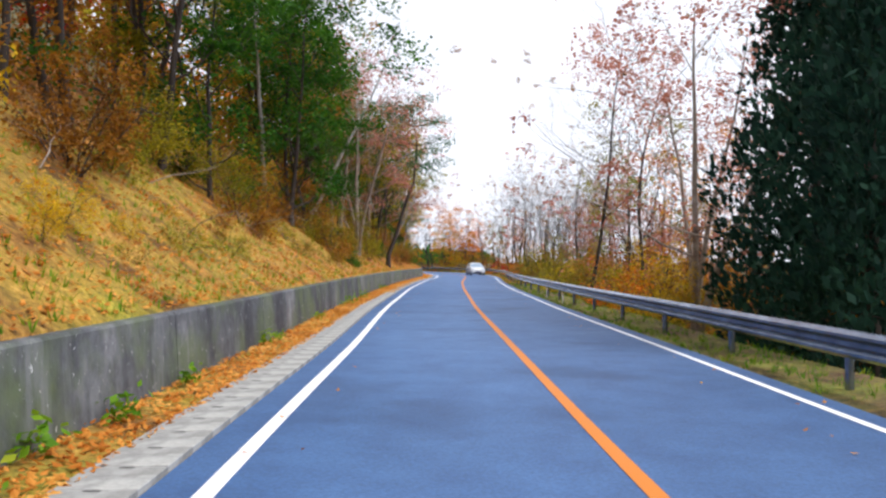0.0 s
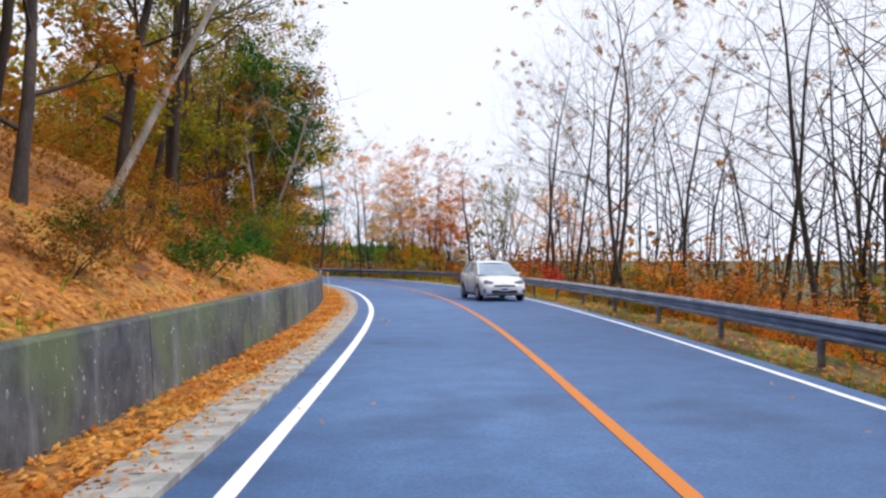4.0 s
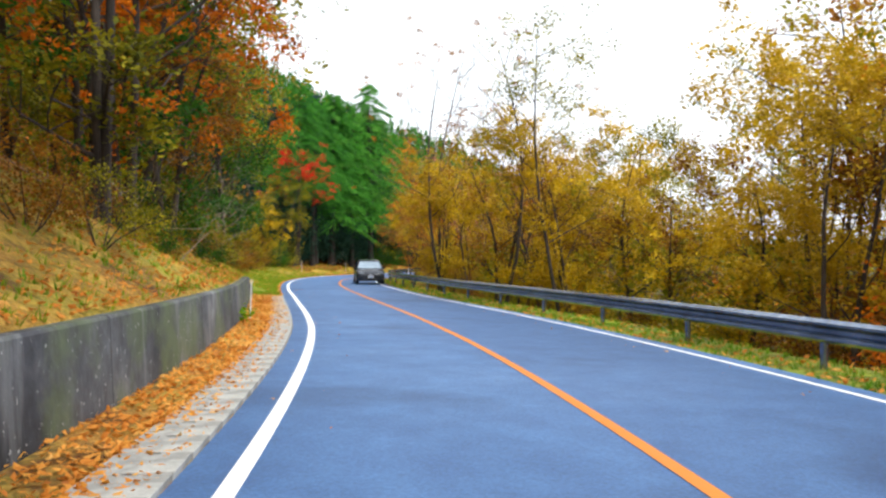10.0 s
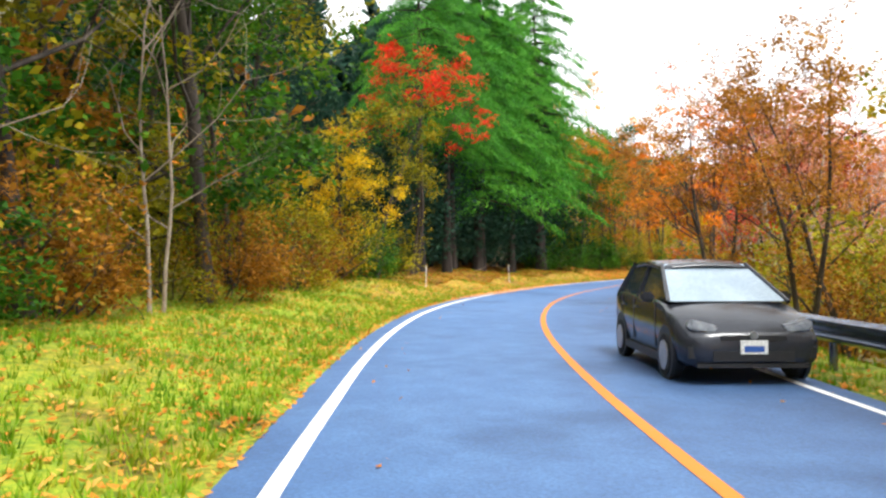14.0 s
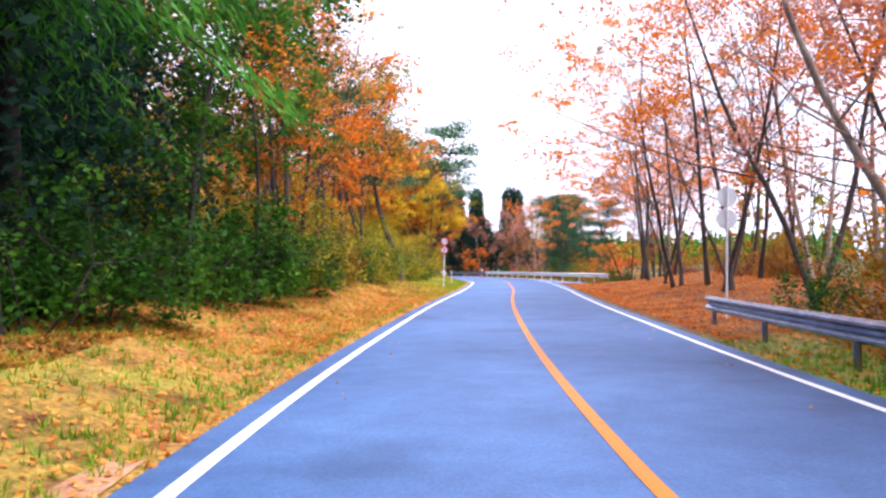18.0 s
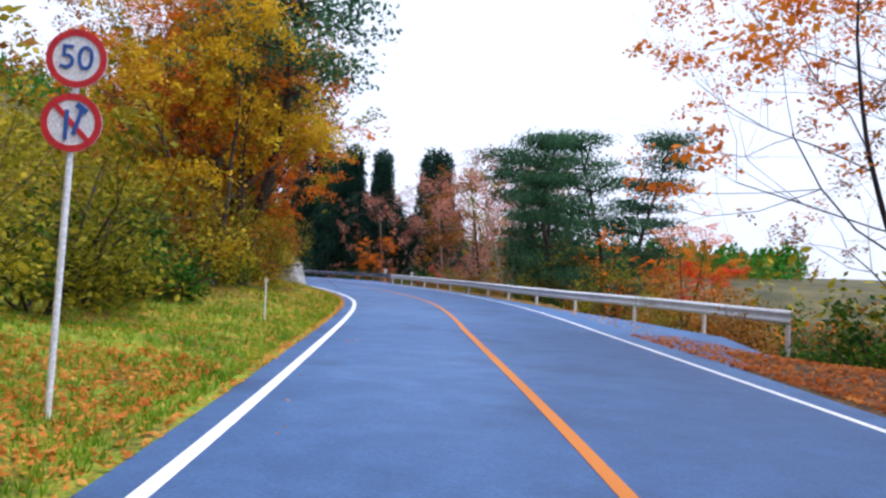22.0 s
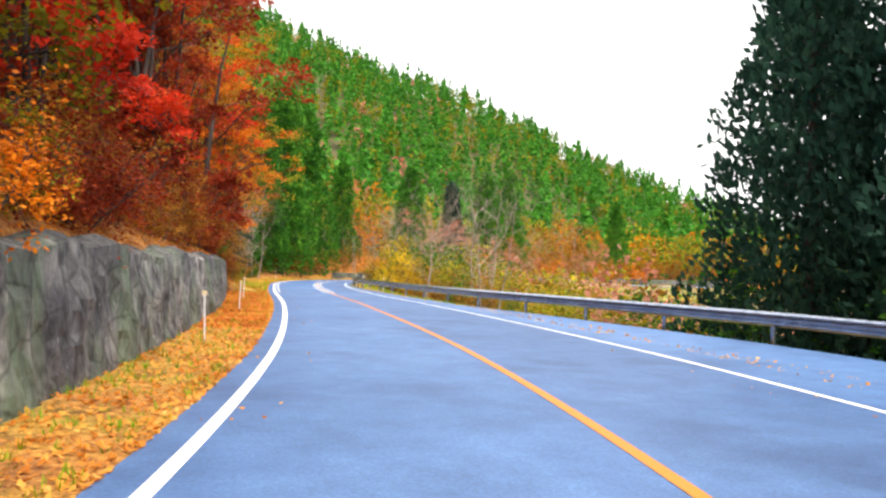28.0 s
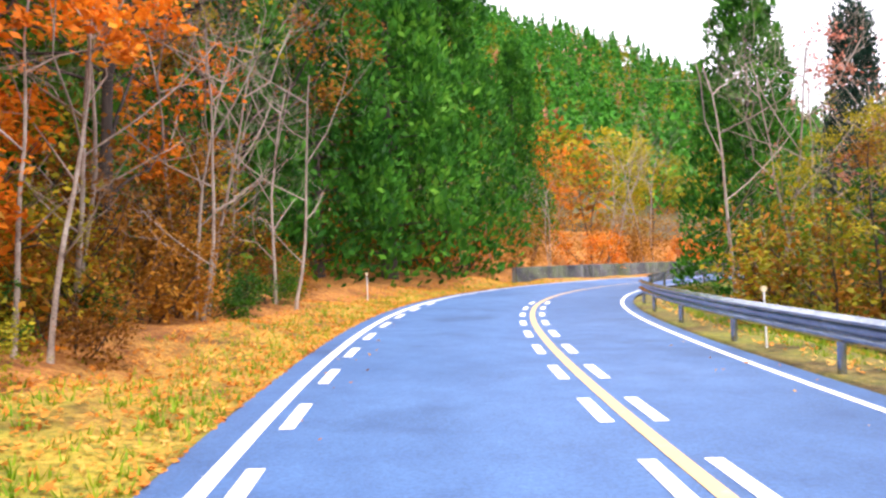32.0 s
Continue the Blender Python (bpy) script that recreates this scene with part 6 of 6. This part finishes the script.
    root.matrix_basis = place(s, o, 0.014, turn)
    return root


car("white compact hatchback in the oncoming lane", "car_white", 97.5, float(line(2, 97.5)) - 1.45, 3)
car("dark grey compact hatchback in the oncoming lane", "car_dark", 198.0, float(line(2, 198)) - 0.65, 2)

# ---- fallen leaves, grass, twigs ----
def on_bank(rng, n, s0, s1, d0, d1, right):
    s = rng.uniform(s0, s1, n)
    d = d0 + (d1 - d0) * rng.uniform(0, 1, n) ** 1.35
    o = line(2, s) + d if right else line(0, s) - d
    p = at(s, o)
    p[:, 2] = level(s, o, p[:, 0], p[:, 1])
    return s, d, p


def leaf_litter(name, seed, n, s0, s1, d0, d1, right, mat, size, label, lift=0.015):
    rng = np.random.default_rng(seed)
    s, d, p = on_bank(rng, n, s0, s1, d0, d1, right)
    p[:, 2] += lift + rng.uniform(0, 0.03, n)
    nr = rng.normal(0, 0.45, (n, 3))
    nr[:, 2] = 1
    nr /= np.linalg.norm(nr, axis=1, keepdims=True)
    a = np.cross(nr, rng.normal(0, 1, (n, 3)))
    a /= np.linalg.norm(a, axis=1, keepdims=True)
    b = np.cross(nr, a)
    k = size * rng.uniform(0.6, 1.4, (n, 1))
    v = np.stack([p - a * k, p + b * k * 0.6, p + a * k + nr * k * 0.3, p - b * k * 0.6], 1).reshape(-1, 3)
    tagged(new(name, mesh_of(name, v, np.arange(4 * n).reshape(-1, 4), M[mat])), label, "leaves", kind="stuff")


def grass(name, seed, n, s0, s1, d0, d1, right, high, mat, label):
    rng = np.random.default_rng(seed)
    s, d, p = on_bank(rng, n, s0, s1, d0, d1, right)
    g = grassiness(s, d, right)
    keep = g + rng.uniform(-0.5, 0.5, n) > 0.35
    p = p[keep]
    n = len(p)
    V = []
    for k in range(5):
        az = rng.uniform(0, 2 * np.pi, n)
        u = np.stack([np.cos(az), np.sin(az), 0 * az], 1)
        w = np.stack([-np.sin(az), np.cos(az), 0 * az], 1) * 0.012
        h = high * rng.uniform(0.5, 1.3, (n, 1))
        base = p + u * rng.uniform(0, 0.06, (n, 1)) - [0, 0, 0.02]
        tip = base + u * h * rng.uniform(0.2, 0.9, (n, 1)) + np.array([0, 0, 1]) * h
        V.append(np.stack([base - w, base + w, tip], 1))
    V = np.concatenate(V).reshape(-1, 3)
    tagged(new(name, mesh_of(name, V, np.arange(len(V)).reshape(-1, 3), M[mat])), label, "grass", kind="stuff")


leaf_litter("fallen_leaves", 1, 36000, -5, 181, 0.9, 1.85, False, "litter", 0.042, "thick brown and orange fallen leaves at the foot of the wall")
leaf_litter("fallen_leaves", 2, 52000, -5, 181, 1.9, 9, False, "litter", 0.045, "brown and orange fallen leaves on the bank")
leaf_litter("fallen_leaves", 3, 36000, 181, 320, 0.4, 6, False, "litter", 0.04, "fallen leaves scattered on the grass verge")
leaf_litter("fallen_leaves", 4, 34000, 318, 465, 0.4, 3.0, False, "litter", 0.04, "orange fallen leaves on the verge below the stone wall")
leaf_litter("fallen_leaves", 5, 11000, 60, 250, 0.45, 3.5, True, "litter", 0.05, "fallen leaves behind the guard rail")
leaf_litter("fallen_leaves", 6, 42000, 250, 300, 0.6, 10, True, "rust", 0.045, "carpet of rust-red fallen leaves under the maples")
leaf_litter("fallen_leaves", 8, 24000, 40, 181, 0.5, 1.05, False, "litter", 0.04, "fallen leaves lying over the gutter covers")
leaf_litter("fallen_leaves", 16, 22000, 248, 292, 0.9, 5.2, False, "rust", 0.042, "rust-brown fallen leaves on the bank below the bushes")
leaf_litter("fallen_leaves", 17, 16000, 380, 412, 0.55, 2.8, False, "rust", 0.042, "rust-red fallen leaves heaped at the foot of the stone wall")
leaf_litter("fallen_leaves", 18, 22000, 222, 250, 3.0, 8, False, "brown", 0.045, "dark brown fallen leaves under the firs")
leaf_litter("fallen_leaves", 7, 9000, 300, 460, 1.0, 6, True, "litter", 0.05, "fallen leaves along the outer verge")
leaf_litter("fallen_leaves", 9, 420, 0, 440, -0.75, 0.3, False, "litter", 0.03, "single fallen leaves blown onto the road edge", 0.012)
leaf_litter("fallen_leaves", 10, 420, 0, 440, -0.8, 0.3, True, "litter", 0.03, "single fallen leaves blown onto the far road edge", 0.012)
grass("grass", 11, 14000, -5, 182, 1.9, 6.5, False, 0.13, "grass", "short grass on the bank above the wall")
grass("grass", 12, 34000, 180, 322, 0.6, 6.5, False, 0.13, "grass", "grass verge with yellowing blades")
grass("grass", 13, 22000, 318, 465, 0.5, 5.5, False, 0.12, "grass", "patchy grass verge at the roadside")
grass("grass", 14, 16000, 0, 250, 0.5, 3.0, True, 0.12, "grass", "grass strip under the guard rail")
grass("grass", 15, 8000, 395, 465, 1.35, 4.0, True, 0.12, "grass", "grass strip under the guard rail at the bend")


def weeds():
    rnd = random.Random(21)
    for s in (3.2, 5.0, 6.1, 7.6, 9.8, 14.6, 15.4, 21.0, 27.5, 29.0, 33.5, 45.0, 47.0, 110.5, 140.4, 166.0):
        v, f = leaves(np.random.default_rng(int(s * 10)), np.array([[0, 0, 0.12], [0.06, 0.05, 0.2], [-0.05, 0.1, 0.08]]), 60, 0.09, 0.045)
        ob = tagged(new("weed"), "small green weed at the foot of the wall", "plant", "weeds at the wall")
        tagged(piece("foliage", mesh_of("foliage", v, f, M["grass"]), ob), kind="stuff")
        ob.matrix_basis = place(s, float(line(0, s)) - 1.5 + rnd.uniform(-0.1, 0.1), 0.02) @ Matrix.Scale(rnd.uniform(0.7, 1.5), 4)


weeds()


def deadwood():
    rnd = random.Random(8)
    for s, d, ln in ((161, 3.2, 2.2), (163.5, 4.0, 3.0), (166, 3.0, 1.6), (168, 4.4, 2.6), (124, 4.0, 2.4), (129, 3.6, 1.8), (52, 5.0, 2.0), (60, 4.2, 1.5), (12, 4.4, 2.4), (16, 3.4, 1.8), (19, 5.2, 2.6), (24, 4.0, 2.2), (30, 3.6, 1.8), (42, 3.8, 2.0), (191, 3.4, 2.6), (193, 3.2, 2.2), (310, 3.2, 2.0), (232, 4.5, 2.4)):
        rng = np.random.default_rng(int(s))
        segs, tips = [], []
        grow(rng, np.array([0, 0, 0.05]), np.array([1.0, 0, 0.15]), ln * 0.7, 0.018, 2, segs, tips, 0.02, 0.22)
        v, f = tube(segs)
        o = float(line(0, s)) - d
        x, y, _ = at(s, o)
        z = float(level(np.array([s]), np.array([o]), np.array([x]), np.array([y]))[0])
        ob = tagged(new("fallen_branch", mesh_of("fallen_branch", v, f, M["twig"], True)), "pale dead branch lying on the leafy bank", "branch", "fallen branches")
        ob.matrix_basis = pose(float(x), float(y), z, 0, rnd.uniform(-20, 10), rnd.uniform(0, 360))


deadwood()

# ---- woods behind and the far hillsides: joined clumps ----
def woodland(name, seed, spots, mat, label, kind="round", leafs=120, size=0.42):
    """Many far trees as one mesh: each a ragged crown of broad leaf sprays. spots: x, y, z, height."""
    rng = np.random.default_rng(seed)
    n = len(spots)
    k = rng.uniform(0, 1, (n, leafs))
    az = rng.uniform(0, 2 * np.pi, (n, leafs))
    h = spots[:, 3:4]
    if kind == "cone":
        zz = 0.12 + 0.9 * k
        rad = (1.02 - zz) * 0.24 * h * rng.uniform(0.55, 1.15, (n, leafs)) + 0.1
    else:
        zz = 0.12 + 0.88 * k
        rad = 0.33 * h * np.sqrt(np.clip(1 - ((zz - 0.55) / 0.5) ** 2, 0.05, 1)) * rng.uniform(0.5, 1.12, (n, leafs))
    p = np.stack([spots[:, 0:1] + np.cos(az) * rad, spots[:, 1:2] + np.sin(az) * rad, spots[:, 2:3] + zz * h], -1).reshape(-1, 3)
    m = len(p)
    out = np.stack([np.cos(az), np.sin(az), np.full_like(az, -0.5 if kind == "cone" else 0.3)], -1).reshape(-1, 3)
    a = out + rng.normal(0, 0.5, (m, 3))
    a /= np.linalg.norm(a, axis=1, keepdims=True)
    b = np.cross(a, rng.normal(0, 1, (m, 3)))
    b /= np.linalg.norm(b, axis=1, keepdims=True)
    s = np.repeat(h / 8, leafs, 0).reshape(-1, 1) * size * rng.uniform(0.6, 1.4, (m, 1))
    v = np.stack([p - a * s, p + b * s * 0.6, p + a * s, p - b * s * 0.6], 1).reshape(-1, 3)
    tagged(new(name, mesh_of(name, v, np.arange(4 * m).reshape(-1, 4), M[mat])), label, "trees", kind="stuff")


def spread(seed, n, x0, x1, y0, y1, near, far, high, test=None):
    rng = np.random.default_rng(seed)
    x, y = rng.uniform(x0, x1, n), rng.uniform(y0, y1, n)
    s, o = road_of(x, y)
    d = np.maximum(line(0, s) - o, o - line(2, s))
    ok = (d > near) & (d < far)
    if test is not None:
        ok &= test(s, o, x, y)
    x, y, s, o = x[ok], y[ok], s[ok], o[ok]
    return np.stack([x, y, level(s, o, x, y) - 0.3, rng.uniform(*high, len(x))], 1)


left_side = lambda s, o, x, y: o < 0
right_side = lambda s, o, x, y: (o > 0) & (s < 350)
hillside = lambda s, o, x, y: (y > 320) & ((o < 0) | (level(s, o, x, y) > 1.0)) & ((x - RIDGE[0]) * RIDGE_WAY[1] - (y - RIDGE[1]) * RIDGE_WAY[0] > -20)
deep = lambda s, o, x, y: (o < 0) & (s > 236) & (s < 262)
for k, (mt, n, word) in enumerate((("olive", 900, "olive"), ("brown", 900, "brown"), ("orange_l", 350, "orange"))):
    woodland("woodland", 200 + k, spread(210 + k, int(n * 3), -360, 90, -60, 500, 11, 75, (6, 10), left_side), mt, word + " autumn woodland covering the uphill slope", leafs=150, size=0.28)
    woodland("woodland", 220 + k, spread(230 + k, n * 3, -290, 170, -60, 540, 11, 90, (7, 10), right_side), mt, word + " autumn woodland down in the valley", leafs=150, size=0.24)
bend = lambda s, o, x, y: (o > 0) & (s > 392) & (s < 470)
for k, (mt, word) in enumerate((("brown", "brown"), ("olive", "olive"), ("pink", "faded red"))):
    woodland("woodland", 270 + k, spread(275 + k, 1500, -330, -120, 320, 520, 9, 40, (4, 7), bend), mt, word + " thicket beyond the last guard rail", leafs=150, size=0.24)
woodland("hill_forest", 240, spread(250, 11000, -760, -80, 320, 880, 30, 640, (8, 13), hillside), "conifer", "green cedar forest on the mountainside", "cone", 60, 0.55)
woodland("hill_forest", 241, spread(251, 4200, -760, -80, 320, 880, 30, 640, (6, 10), hillside), "olive", "yellow-green broadleaf trees among the cedars on the mountainside", "round", 80, 0.5)
woodland("hill_forest", 242, spread(252, 420, -760, -80, 320, 880, 34, 640, (6, 9), hillside), "pink", "faded red trees dotted over the mountainside", "round", 60, 0.7)
# dark needles here also stand in for the unlit depth of the wood
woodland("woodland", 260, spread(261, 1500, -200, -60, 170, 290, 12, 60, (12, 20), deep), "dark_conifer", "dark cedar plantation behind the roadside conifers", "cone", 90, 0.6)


def undergrowth(name, seed, n, s0, s1, d0, d1, right, high, mat, label, leafs=170, size=0.19):
    rng = np.random.default_rng(seed)
    s, d, p = on_bank(rng, n, s0, s1, d0, d1, right)
    woodland(name, seed + 1, np.c_[p - [0, 0, 0.2], rng.uniform(*high, n)], mat, label, "round", leafs, size)


undergrowth("undergrowth", 300, 420, -10, 180, 7, 14, False, (1.5, 3.5), "brown", "withered undergrowth beneath the trees on the bank")
undergrowth("undergrowth", 302, 420, 180, 226, 6, 16, False, (2, 4.5), "olive", "dense olive undergrowth behind the verge")
# dark needle clumps added behind the trunks, where there is only deep shade
undergrowth("undergrowth", 303, 320, 223, 258, 6.6, 16, False, (4, 9), "dark_conifer", "dark needle clumps standing in for the shade behind the firs", 420, 0.12)
undergrowth("undergrowth", 304, 420, 252, 325, 6, 15, False, (2, 4), "olive", "dense olive undergrowth among the trunks")
undergrowth("undergrowth", 306, 420, 326, 412, 3.6, 11, False, (1.2, 3), "deep_red", "dark red undergrowth above the stone wall")
undergrowth("undergrowth", 308, 420, 408, 520, 5, 15, False, (2, 4), "brown", "withered undergrowth beside the bend")
undergrowth("undergrowth", 310, 500, 10, 165, 6, 13, True, (2.5, 5), "brown", "withered undergrowth on the slope below the road")
undergrowth("undergrowth", 312, 300, 160, 250, 5, 13, True, (2.5, 5), "olive", "olive undergrowth on the slope below the road")
undergrowth("undergrowth", 314, 130, 300, 350, 8, 20, True, (2.5, 5), "brown", "withered undergrowth beyond the guard rail")
undergrowth("undergrowth", 316, 200, 340, 400, 7, 20, True, (2, 4.5), "green", "dark green thicket under the cedars")
undergrowth("undergrowth", 317, 150, 396, 450, 7, 20, True, (2.5, 5), "olive", "olive-green thicket beyond the guard rail")
undergrowth("undergrowth", 318, 120, 425, 470, 6, 16, True, (3, 6), "green", "dark green thicket inside the bend")


def brushwood(seed, n, s0, s1, d0, d1):
    """Thin bare stems standing close together on the slope."""
    rng = np.random.default_rng(seed)
    s, d, p = on_bank(rng, n, s0, s1, d0, d1, True)
    segs = []
    for q in p:
        h = rng.uniform(7, 13)
        way = unit(np.array([rng.normal(0, 0.1), rng.normal(0, 0.1), 1.0]))
        a, b = q - [0, 0, 0.3], q + way * h * 0.5
        e = b + unit(way + rng.normal(0, 0.12, 3)) * h * 0.5
        segs += [(a, b, 0.07, 0.05), (b, e, 0.05, 0.012)]
        for k in range(6):
            f = rng.uniform(0.25, 0.95)
            r0 = a + (b - a) * f * 2 if f < 0.5 else b + (e - b) * (f - 0.5) * 2
            segs.append((r0, r0 + unit(rng.normal(0, 1, 3) * [1, 1, 0.3] + [0, 0, 0.8]) * h * rng.uniform(0.12, 0.28), 0.025, 0.008))
    v, f = tube(segs, 3)
    tagged(new("brushwood", mesh_of("brushwood", v, f, M["bark"])), "thin bare stems standing close together on the slope", "trees", kind="stuff")


brushwood(320, 420, 78, 165, 7, 30)
brushwood(322, 60, 256, 300, 12, 30)
brushwood(324, 160, 10, 80, 9, 26)
